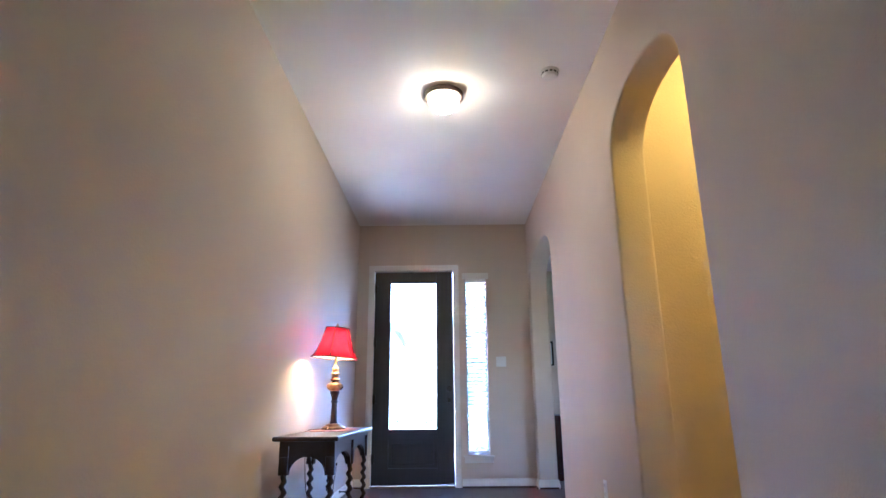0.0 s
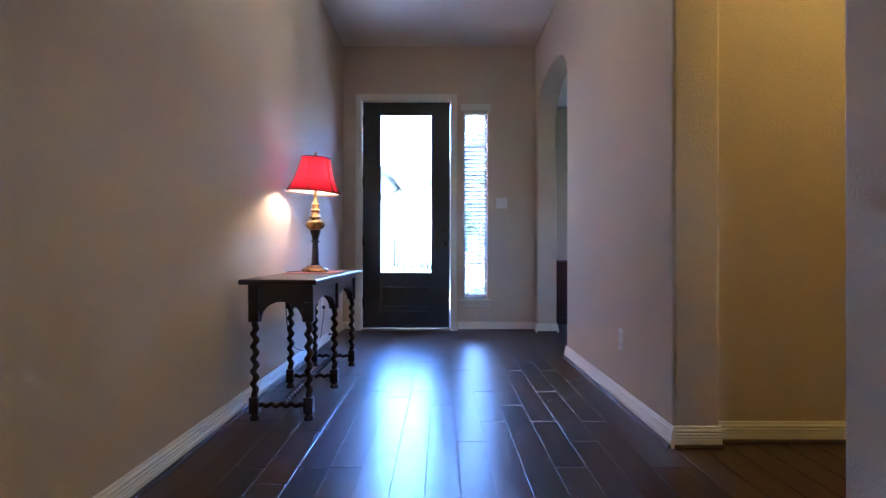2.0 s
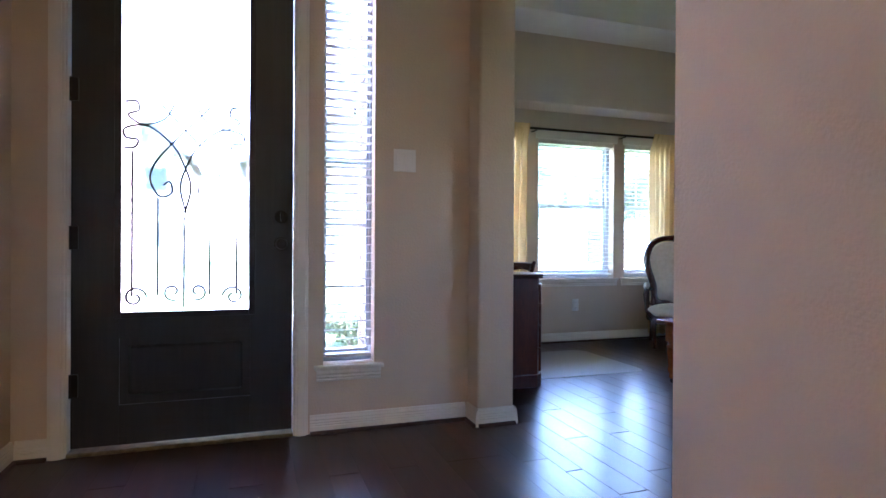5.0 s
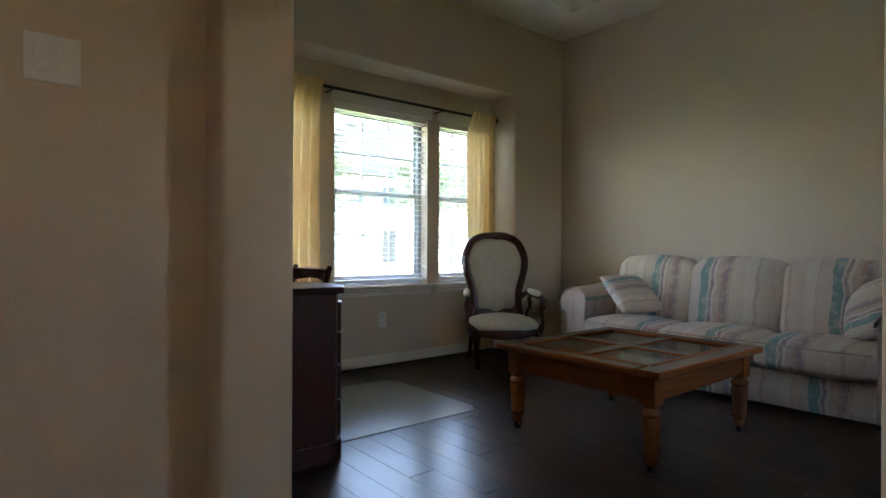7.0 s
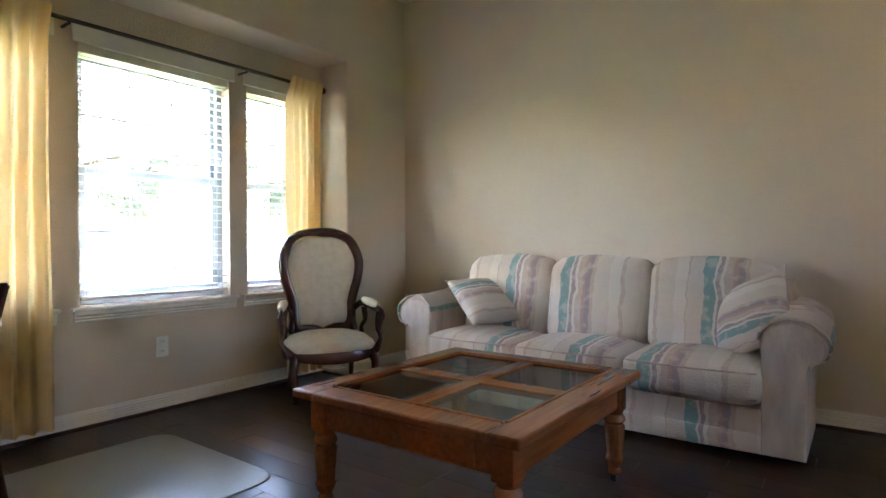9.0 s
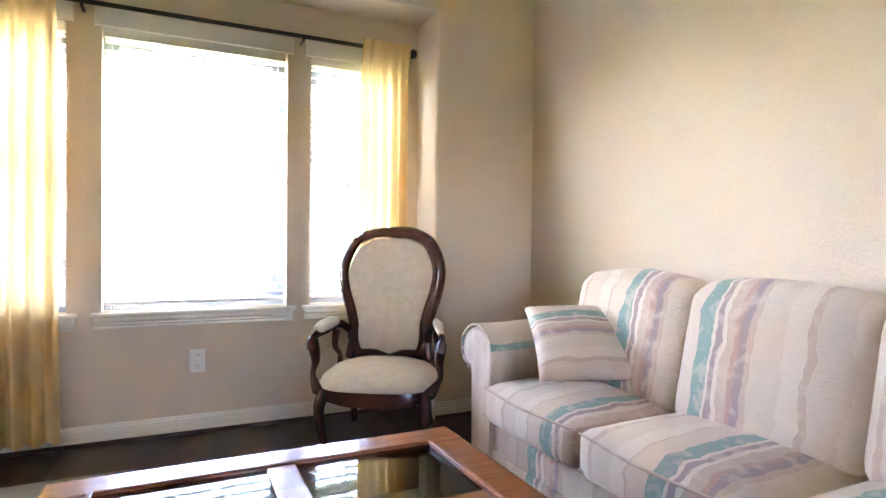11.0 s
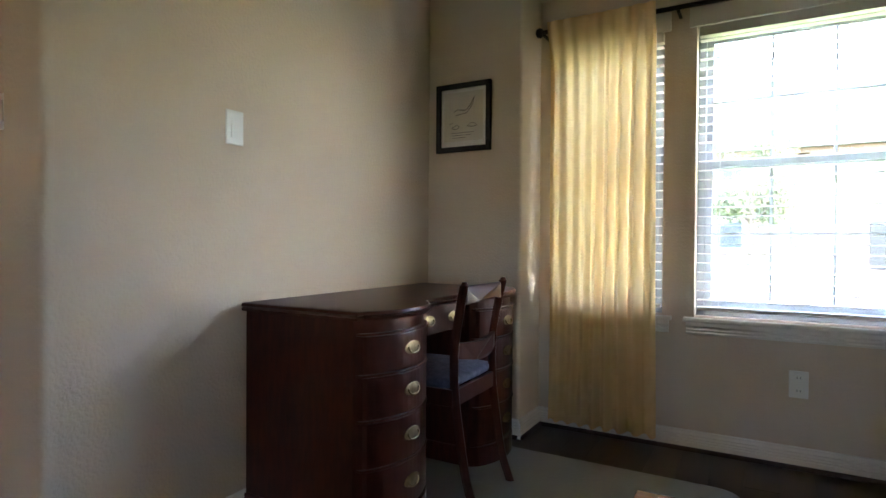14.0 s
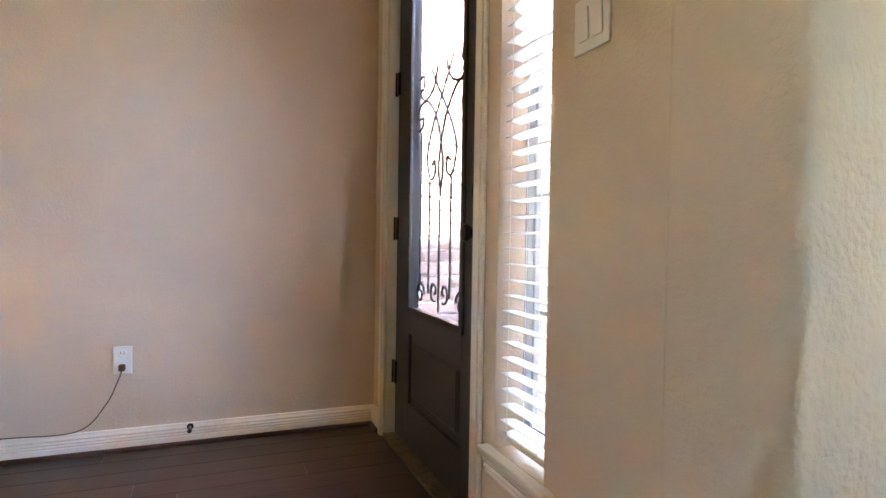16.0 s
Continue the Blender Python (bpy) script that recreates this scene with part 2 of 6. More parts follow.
def holed_wall(u0, u1, z0, z1, holes):
    """A slab in local x (u0..u1), z, thickness local y 0..1, with rectangular holes (u0, u1, z0, z1) through it."""
    bm = bmesh.new()
    us = sorted({u0, u1, *(h[0] for h in holes), *(h[1] for h in holes)})
    zs = sorted({z0, z1, *(h[2] for h in holes), *(h[3] for h in holes)})
    inside = lambda i, j: 0 <= i < len(us) - 1 and 0 <= j < len(zs) - 1 and not any(
        h[0] <= (us[i] + us[i + 1]) / 2 <= h[1] and h[2] <= (zs[j] + zs[j + 1]) / 2 <= h[3] for h in holes)
    V = {}
    def v(i, j, k):
        if (i, j, k) not in V:
            V[i, j, k] = bm.verts.new((us[i], k, zs[j]))
        return V[i, j, k]
    for i in range(len(us) - 1):
        for j in range(len(zs) - 1):
            if not inside(i, j):
                continue
            bm.faces.new((v(i, j, 0), v(i + 1, j, 0), v(i + 1, j + 1, 0), v(i, j + 1, 0)))
            bm.faces.new((v(i, j, 1), v(i, j + 1, 1), v(i + 1, j + 1, 1), v(i + 1, j, 1)))
            for di, dj, a, b in ((-1, 0, (i, j), (i, j + 1)), (1, 0, (i + 1, j), (i + 1, j + 1)), (0, -1, (i, j), (i + 1, j)), (0, 1, (i, j + 1), (i + 1, j + 1))):
                if not inside(i + di, j + dj):
                    bm.faces.new((v(*a, 0), v(*b, 0), v(*b, 1), v(*a, 1)))
    bmesh.ops.recalc_face_normals(bm, faces=bm.faces[:])
    return bm


def arch_points(y0, y1, spring, top, n=14):
    """Half-oval head of an opening from (y0, spring) over the top to (y1, spring)."""
    c, a = (y0 + y1) / 2, (y1 - y0) / 2
    return [(c - a * math.copysign(abs(math.cos(math.pi * k / n)) ** 0.8, math.cos(math.pi * k / n)), spring + (top - spring) * math.sin(math.pi * k / n) ** 0.8) for k in range(n + 1)]


def setting(ob, label, category):
    return tagged(ob, label, category, kind="structure")


# ---- large structure ----
HL, HR, LL, LR = -0.205, 1.85, 2.055, 5.56       # hall left and right faces, living room left and right faces
FW = 0.04                                       # room face of the entry wall
BACK, LBACK = -9.0, -3.3                        # hall's rear face, living room's rear face
HC, LC, TRAY = 3.04, 2.84, 3.12                 # ceilings
WY, NY = 1.76, 2.03                             # living room window wall, back of its recess
NX0, NX1, NZ = 2.58, 4.935, 2.225                 # recess
T = 0.14
ARCH0, ARCH1, ARCH2, ARCH3 = -4.60, -3.57, -1.50, -0.10  # jambs of the two arched openings
WINDOWS = ((2.72, 3.195), (3.335, 4.185), (4.31, 4.785))
WZ0, WZ1 = 0.62, 1.97

setting(part("wall_hall_left", box(HL - T, HL, BACK - T, 0.20, 0, HC), M_WALL), "beige orange-peel painted hallway wall", "wall")


def rear_wall():
    """Rear wall with an unseen window, added to light the hall from behind."""
    bm = holed_wall(HL, HR, 0, HC, [(0.60, 1.00, 1.25, 1.75)])
    bm.transform(Matrix.Translation((0, BACK - T, 0)) @ Matrix.Diagonal((1, T, 1, 1)))
    setting(part("wall_hall_rear", bm, M_WALL), "beige painted wall closing the hallway", "wall")
    # added window, always out of view; its size sets the hall's light from behind
    d = setting(new("window_6"), "small white framed rear window", "window")
    for x0, x1 in ((0.60, 0.80), (0.80, 1.00)):
        bm = bmesh.new()
        for a in ((x0, x0 + 0.03, 1.25, 1.75), (x1 - 0.03, x1, 1.25, 1.75), (x0 + 0.03, x1 - 0.03, 1.25, 1.28), (x0 + 0.03, x1 - 0.03, 1.72, 1.75)):
            add_box(bm, a[0], a[1], BACK - 0.09, BACK - 0.05, a[2], a[3])
        leaf = part("sash", bm, M_VINYL, d)
        g = part("pane", box(x0 + 0.03, x1 - 0.03, BACK - 0.072, BACK - 0.068, 1.28, 1.72), M_GLASS, leaf)
        g.visible_shadow = False


rear_wall()


def front_wall():
    bm = holed_wall(HL, LL, 0, HC, [(-0.012, 0.952, 0, 2.462), (1.085, 1.34, 0.335, 2.36)])
    bm.transform(Matrix.Translation((0, FW, 0)) @ Matrix.Diagonal((1, 0.16, 1, 1)))
    return setting(part("wall_front", bm, M_WALL), "beige painted entry wall with door and sidelight openings", "wall")


front_wall()


def hall_right_wall():
    """Wall between hall and living room with two arched openings, edges rounded."""
    o = [(BACK, 0.0), (ARCH0, 0.0)] + arch_points(ARCH0, ARCH1, 2.20, 2.55) + [(ARCH1, 0.0), (ARCH2, 0.0)]
    o += arch_points(ARCH2, ARCH3, 2.20, 2.55) + [(ARCH3, 0.0), (FW, 0.0), (FW, HC), (BACK, HC)]
    o = [p for k, p in enumerate(o) if k == 0 or (Vector(p) - Vector(o[k - 1])).length > 1e-5]
    bm = add_prism(bmesh.new(), o, LL - HR, pose(HR, 0, 0, 0, 0, 90) @ Matrix.Diagonal((1, -1, 1, 1)))
    edges = []
    for e in bm.edges:
        a, b = e.verts[0].co, e.verts[1].co
        in_arch = lambda c: (ARCH0 - 0.01 < c.y < ARCH1 + 0.01 or ARCH2 - 0.01 < c.y < ARCH3 + 0.01) and c.z < 2.7
        if abs(a.x - b.x) < 1e-4 and in_arch(a) and in_arch(b) and (a.z > 0.01 or b.z > 0.01):
            edges.append(e)
    bmesh.ops.bevel(bm, geom=edges, offset=0.018, segments=3, affect="EDGES", profile=0.5)
    bmesh.ops.recalc_face_normals(bm, faces=bm.faces[:])
    return setting(part("wall_hall_right", bm, M_WALL, smooth=True), "beige wall with two arched openings", "wall")


hall_right_wall()
setting(part("wall_living_left", box(HR, LL, 0.20, WY, 0, HC), M_WALL), "beige painted living room side wall", "wall")
setting(part("wall_living_right", box(LR, LR + T, LBACK - 0.2, WY, 0, HC + 0.2), M_WALL), "beige painted wall behind the sofa", "wall")


def living_rear():
    """Rear wall of the living room with a plain unseen window, added to brighten it."""
    x0, x1, z0, z1 = 4.15, 4.75, 1.20, 1.80
    bm = holed_wall(LL, LR, 0, HC + 0.2, [(x0, x1, z0, z1)])
    bm.transform(Matrix.Translation((0, LBACK - 0.2, 0)) @ Matrix.Diagonal((1, 0.2, 1, 1)))
    setting(part("wall_living_rear", bm, M_WALL), "beige painted wall closing the living room", "wall")
    # out-of-view opening added so daylight also reaches the room from the rear
    d = setting(new("window_5"), "white framed rear window", "window")
    bm = bmesh.new()
    for a in ((x0, x0 + 0.04, z0, z1), (x1 - 0.04, x1, z0, z1), (x0 + 0.04, x1 - 0.04, z0, z0 + 0.04), (x0 + 0.04, x1 - 0.04, z1 - 0.04, z1)):
        add_box(bm, a[0], a[1], LBACK - 0.14, LBACK - 0.10, a[2], a[3])
    part("window_frame", bm, M_TRIM, d)
    g = part("pane", box(x0 + 0.04, x1 - 0.04, LBACK - 0.122, LBACK - 0.118, z0 + 0.04, z1 - 0.04), M_GLASS, d)
    g.visible_shadow = False


living_rear()
setting(part("wall_corridor_side", box(LL, 3.5, -5.0, -4.86, 0, HC), M_WALL), "beige painted corridor wall", "wall")
setting(part("wall_corridor_end", box(3.36, 3.5, -4.86, LBACK - 0.2, 0, HC), M_WALL), "beige painted corridor end wall", "wall")


def window_wall():
    o = [(HR, 0), (NX0, 0), (NX0, NZ), (NX1, NZ), (NX1, 0), (LR + T, 0), (LR + T, HC + 0.2), (HR, HC + 0.2)]
    bm = add_prism(bmesh.new(), o, NY - WY, Matrix.Translation((0, WY, 0)))
    edges = [e for e in bm.edges if all(abs(v.co.y - WY) < 1e-4 and NX0 - 0.01 < v.co.x < NX1 + 0.01 and v.co.z < NZ + 0.01 for v in e.verts) and max(v.co.z for v in e.verts) > 0.01]
    bmesh.ops.bevel(bm, geom=edges, offset=0.02, segments=4, affect="EDGES", profile=0.5)
    setting(part("wall_window_recess", bm, M_WALL, smooth=True), "beige wall with a soft-edged window recess", "wall")
    bm = holed_wall(HR, LR + T, 0, HC + 0.2, [(a, b, WZ0, WZ1) for a, b in WINDOWS])
    bm.transform(Matrix.Translation((0, NY, 0)) @ Matrix.Diagonal((1, 0.15, 1, 1)))
    setting(part("wall_window", bm, M_WALL), "beige wall with three window openings", "wall")


window_wall()
setting(part("ceiling_hall", box(HL - T, HR, BACK - T, 0.20, HC, HC + 0.12), M_CEIL), "off-white textured hallway ceiling", "ceiling")
setting(part("ceiling_corridor", box(HR, 3.5, -5.0, LBACK - 0.2, HC, HC + 0.12), M_CEIL), "off-white corridor ceiling", "ceiling")


def living_ceiling():
    """Dropped border with a raised middle."""
    bm = bmesh.new()
    b = 0.46
    x0, x1, y0, y1 = LL, LR, LBACK, WY
    add_box(bm, x0, x1, y1 - b, y1, LC, TRAY)
    add_box(bm, x0, x1, y0, y0 + b, LC, TRAY)
    add_box(bm, x0, x0 + b, y0 + b, y1 - b, LC, TRAY)
    add_box(bm, x1 - b, x1, y0 + b, y1 - b, LC, TRAY)
    add_box(bm, x0 - 0.1, x1 + T, y0 - 0.2, y1 + 0.42, TRAY, TRAY + 0.12)
    return setting(part("ceiling_living", bm, M_CEIL), "off-white tray ceiling with a dropped border", "ceiling")


living_ceiling()
setting(part("roof_slab", box(HL - 1.0, 3.6, BACK - 0.4, 0.26, 3.40, 3.5), M_ROOF), "dark shingle roof over the house", "roof")
setting(part("roof_front", box(1.60, 6.6, -3.6, 2.6, 3.52, 3.62), M_ROOF), "dark shingle roof over the living room", "roof")
floor = setting(part("floor", box(HL, LR, LBACK - 0.2, NY, -0.06, -0.012), M_SUBFLOOR), "dark hand-scraped hardwood plank floor", "floor")
setting(part("floor_rear", box(HL, 3.5, BACK, LBACK - 0.2, -0.06, -0.012), M_SUBFLOOR), "dark wood floor of the rear hall", "floor")

BASE_PROFILE = [(0, 0), (0.016, 0), (0.016, 0.036), (0.012, 0.041), (0.016, 0.046), (0.012, 0.053), (0.015, 0.058), (0.010, 0.066), (0.013, 0.072), (0.007, 0.082), (0.006, 0.089), (0, 0.093)]


def baseboard(a, b, label="off-white ribbed wooden baseboard"):
    """Ribbed skirting along the wall from a to b; the wall lies to the right when going from a to b."""
    a, b = Vector((*a, 0)), Vector((*b, 0))
    d = (b - a).normalized()
    n = Vector((-d.y, d.x, 0))
    bm = bmesh.new()
    ra = [bm.verts.new(a + n * o + Vector((0, 0, z))) for o, z in BASE_PROFILE]
    rb = [bm.verts.new(b + n * o + Vector((0, 0, z))) for o, z in BASE_PROFILE]
    for i in range(len(ra) - 1):
        bm.faces.new((ra[i], rb[i], rb[i + 1], ra[i + 1]))
    bm.faces.new(ra)
    bm.faces.new(rb[::-1])
    bmesh.ops.recalc_face_normals(bm, faces=bm.faces[:])
    bm2 = bmesh.new()
    prof = [(0.0155, 0), (0.031, 0), (0.030, 0.007), (0.026, 0.013), (0.0155, 0.017)]
    ra, rb = ([bm2.verts.new(p + n * o + Vector((0, 0, z))) for o, z in prof] for p in (a, b))
    for i in range(len(ra) - 1):
        bm2.faces.new((ra[i], rb[i], rb[i + 1], ra[i + 1]))
    bm2.faces.new(ra)
    bm2.faces.new(rb[::-1])
    bmesh.ops.recalc_face_normals(bm2, faces=bm2.faces[:])
    setting(part("trim", bm2, M_SHOE), "dark wood shoe moulding along the floor", "trim")
    return setting(part("baseboard", bm, M_TRIM), label, "baseboard")


e = 0.016
for a, b in (((HL, FW), (HL, BACK)), ((HR, BACK), (HR, ARCH0 + e)), ((HR, ARCH1 - e), (HR, ARCH2 + e)), ((HR, ARCH3 - e), (HR, FW)),
             ((HR, ARCH0), (LL, ARCH0)), ((LL, ARCH1), (HR, ARCH1)), ((HR, ARCH2), (LL, ARCH2)), ((LL, ARCH3), (HR, ARCH3)),
             ((HR - e, FW), (1.022, FW)), ((-0.07, FW), (HL + e, FW)),
             ((LL, WY - e), (LL, ARCH3 - e)), ((LL, ARCH2 + e), (LL, LBACK)), ((NX0, WY), (LL, WY)), ((NX0, NY - e), (NX0, WY - e)), ((NX1, NY), (NX0, NY)),
             ((NX1, WY - e), (NX1, NY - e)), ((LR - e, WY), (NX1, WY)), ((LR, LBACK), (LR, WY)), ((3.36, LBACK - 0.2), (LL, LBACK - 0.2)), ((LL, LBACK), (LR, LBACK))):
    baseboard(a, b)


# ---- more materials ----
def stripe_cloth(name, offset=0.0, axis="Y", period=0.60, tilt=0.0):
    """Woven upholstery: ragged bands of cream, teal, grey and dusty rose across one axis."""
    m = material(name, (0.5, 0.5, 0.5), 0.95, bump=1.0, bump_scale=110, spec=0.08)
    nt = m.node_tree
    b = nt.nodes["Principled BSDF"]
    co = nt.nodes["Texture Coordinate"]
    sep = nt.nodes.new("ShaderNodeSeparateXYZ")
    nt.links.new(co.outputs["Object"], sep.inputs["Vector"])
    ragged = nt.nodes.new("ShaderNodeTexNoise")
    ragged.inputs["Scale"].default_value, ragged.inputs["Detail"].default_value = 13, 8
    nt.links.new(co.outputs["Object"], ragged.inputs["Vector"])
    def calc(op, a, k):
        n = nt.nodes.new("ShaderNodeMath")
        n.operation = op
        for slot, v in ((0, a), (1, k)):
            if isinstance(v, (int, float)):
                n.inputs[slot].default_value = v
            else:
                nt.links.new(v, n.inputs[slot])
        return n.outputs[0]
    u = calc("MULTIPLY", sep.outputs[axis], -1 / period)
    if tilt:
        u = calc("ADD", u, calc("MULTIPLY", sep.outputs["X" if axis != "X" else "Y"], tilt))
    u = calc("ADD", u, calc("MULTIPLY", calc("SUBTRACT", ragged.outputs["Fac"], 0.5), 0.085))
    u = calc("FRACT", calc("ADD", u, offset + 10), 0)
    ramp = nt.nodes.new("ShaderNodeValToRGB")
    ramp.color_ramp.interpolation = "CONSTANT"
    cream, teal, grey, rose, dust, pale = (0.62, 0.50, 0.39), (0.24, 0.33, 0.29), (0.37, 0.28, 0.26), (0.48, 0.31, 0.24), (0.54, 0.40, 0.31), (0.67, 0.56, 0.45)
    bands = ((0.0, cream), (0.14, pale), (0.235, dust), (0.25, cream), (0.37, teal), (0.46, pale), (0.48, grey), (0.515, pale), (0.54, dust), (0.60, rose), (0.63, grey), (0.675, dust), (0.71, cream), (0.86, pale), (0.96, dust))
    els = ramp.color_ramp.elements
    els[0].position, els[0].color = bands[0][0], (*bands[0][1], 1)
    els[1].position, els[1].color = bands[1][0], (*bands[1][1], 1)
    for pos, c in bands[2:]:
        els.new(pos).color = (*c, 1)
    nt.links.new(u, ramp.inputs["Fac"])
    blot = nt.nodes.new("ShaderNodeTexNoise")
    blot.inputs["Scale"].default_value, blot.inputs["Detail"].default_value = 22, 6
    nt.links.new(co.outputs["Object"], blot.inputs["Vector"])
    br = nt.nodes.new("ShaderNodeMapRange")
    br.inputs["From Min"].default_value, br.inputs["From Max"].default_value = 0.52, 0.62
    br.inputs["To Max"].default_value = 0.45
    nt.links.new(blot.outputs["Fac"], br.inputs["Value"])
    mix = nt.nodes.new("ShaderNodeMixRGB")
    mix.inputs["Color2"].default_value = (0.66, 0.53, 0.42, 1)
    nt.links.new(br.outputs["Result"], mix.inputs["Fac"])
    nt.links.new(ramp.outputs["Color"], mix.inputs["Color1"])
    nt.links.new(mix.outputs["Color"], b.inputs["Base Color"])
    b.inputs["Sheen Weight"].default_value = 0.15
    return m


M_CONSOLE = material("dark_oak", (0.030, 0.014, 0.009), 0.28, color2=(0.024, 0.011, 0.007), scale=6, stretch=(14, 0.8, 14), bump=0.02, bump_scale=20)
M_MAHOGANY = material("red_mahogany", (0.062, 0.014, 0.006), 0.36, color2=(0.040, 0.009, 0.005), scale=5, detail=6, stretch=(12, 1.2, 2.5), spec=0.28)
M_CHAIRWOOD = material("carved_walnut", (0.060, 0.017, 0.009), 0.24, color2=(0.042, 0.012, 0.007), scale=14)
M_OAK = material("honey_wood", (0.28, 0.090, 0.024), 0.26, color2=(0.21, 0.066, 0.018), scale=5, detail=6, stretch=(1.2, 12, 12))
M_CREAM = material("cream_damask", (0.62, 0.52, 0.39), 0.9, color2=(0.56, 0.46, 0.34), scale=28, bump=0.4, bump_scale=300, spec=0.15)
M_BRASS = material("aged_brass", (0.50, 0.30, 0.11), 0.30, 0.95, color2=(0.22, 0.12, 0.05), scale=25, rvar=0.1)
M_PULL = material("aged_brass_pull", (0.26, 0.19, 0.10), 0.45, 0.95, color2=(0.16, 0.12, 0.06), scale=30)
M_SHADE = cloth_material("red_shade", (0.42, 0.010, 0.022), (0.36, 0.008, 0.018), (0.60, 0.02, 0.05), 0.32)
M_SHADELINER = cloth_material("shade_lining", (0.8, 0.7, 0.55), (0.78, 0.68, 0.52), (0.9, 0.7, 0.5), 0.4)
M_BLACK = material("black_trim", (0.012, 0.010, 0.010), 0.6)
M_CURTAIN = cloth_material("gold_curtain", (0.70, 0.49, 0.25), (0.66, 0.45, 0.22), (0.87, 0.66, 0.34), 0.34)
M_PAPER = material("print_paper", (0.62, 0.57, 0.49), 0.8, color2=(0.58, 0.53, 0.45), scale=10)
M_INK = material("print_ink", (0.10, 0.09, 0.08), 0.8)
M_MATTE = material("white_mount", (0.72, 0.70, 0.66), 0.8, scale=20)
M_DOILY = material("pink_cloth", (0.52, 0.26, 0.22), 0.95, color2=(0.46, 0.22, 0.19), scale=30, bump=0.4, bump_scale=200, spec=0.1)
M_MAT = material("vinyl_mat", (0.20, 0.195, 0.19), 0.32, color2=(0.17, 0.165, 0.16), scale=3, bump=0.25, bump_scale=90, rvar=0.08)
M_BLUECUSHION = material("blue_seat_cloth", (0.085, 0.09, 0.125), 0.9, color2=(0.05, 0.054, 0.078), scale=40, bump=0.4, bump_scale=150)
M_BOWL = glow_material("lit_bowl", (1.0, 0.76, 0.38), 0.62)
M_BOWL2 = glow_material("lit_warm_bowl", (1.0, 0.66, 0.10), 0.8)
M_BULB = glow_material("lit_bulb", (1.0, 0.70, 0.38), 1.5)
M_BRONZE = material("brushed_bronze", (0.16, 0.12, 0.085), 0.45, 0.5, scale=20)
M_CORD = material("brown_cord", (0.12, 0.08, 0.06), 0.6)
M_TABLEGLASS = glass_material("smoked_glass", (0.62, 0.66, 0.62), 0.0, 0.01)
M_SOFA = [stripe_cloth("sofa_cloth_%d" % k, o) for k, o in enumerate((0.318, 0.718, 0.42, 0.118, 0.323, 0.737))]
M_SOFAARM = stripe_cloth("sofa_arm_cloth", 0.30, "Z", 0.60)
M_PILLOW = stripe_cloth("pillow_cloth", 0.66, "Y", 0.40)
M_SOFAPLAIN = material("sofa_plain_cloth", (0.62, 0.50, 0.40), 0.95, color2=(0.47, 0.36, 0.29), scale=14, detail=8, stretch=(1, 1, 0.35), bump=1.0, bump_scale=110, spec=0.08)


def soft_box(x0, x1, y0, y1, z0, z1, puff=0.03, r=0.04, n=10):
    """A stuffed cushion: rounded box whose large faces swell."""
    bm = bmesh.new()
    bmesh.ops.create_cube(bm, size=2.0)
    bmesh.ops.subdivide_edges(bm, edges=bm.edges[:], cuts=n, use_grid_fill=True)
    hx, hy, hz = (x1 - x0) / 2, (y1 - y0) / 2, (z1 - z0) / 2
    c = Vector(((x0 + x1) / 2, (y0 + y1) / 2, (z0 + z1) / 2))
    for v in bm.verts:
        u = v.co.copy()
        p = Vector((u.x * hx, u.y * hy, u.z * hz))
        q = Vector([max(-h + r, min(h - r, w)) for w, h in zip(p, (hx, hy, hz))])
        d = p - q
        if d.length > 1e-6:
            p = q + d.normalized() * r
        for i, (a, b2) in enumerate(((1, 2), (0, 2), (0, 1))):
            if abs(u[i]) > 0.999:
                p[i] += math.copysign(puff, u[i]) * (1 - u[a] ** 2) * (1 - u[b2] ** 2)
        v.co = c + p
    return bm


def plate(name, w, h, m, label, kind, parts_at=()):
    """A wall plate with rounded edges; local x across, z up, it stands proud towards -y."""
    t = thing(name, label, kind, m)
    part("cover_plate", box(-w / 2, w / 2, -0.006, 0.0, -h / 2, h / 2, bevel=0.003), M_PLASTIC, t)
    return t


def switch(n, m, label):
    t = plate("light_switch", 0.072 + 0.046 * (n - 1), 0.116, m, label, "light switch")
    for k in range(n):
        x = (k - (n - 1) / 2) * 0.046
        bm = box(x - 0.017, x + 0.017, -0.010, -0.006, -0.034, 0.034, bevel=0.0015)
        bm.transform(Matrix.Translation((0, -0.0035, 0)) @ Matrix.Rotation(radians(3), 4, "X") @ Matrix.Translation((0, 0.0035, 0)))
        part("rocker", bm, M_PLASTIC, t)
    return t


def outlet(m, label):
    t = plate("wall_outlet", 0.072, 0.116, m, label, "wall outlet")
    for z in (-0.028, 0.028):
        sock = part("socket", lathe([(0.0165, 0), (0.0165, 0.003), (0.015, 0.0045)], 16, Matrix.Translation((0, -0.006, z)) @ Matrix.Rotation(radians(90), 4, "X")), M_PLASTIC, t)
        bm = bmesh.new()
        for x in (-0.006, 0.006):
            add_box(bm, x - 0.001, x + 0.001, -0.0112, -0.0098, z - 0.002, z + 0.007)
        part("slot", bm, M_BLACK, sock)
    return t


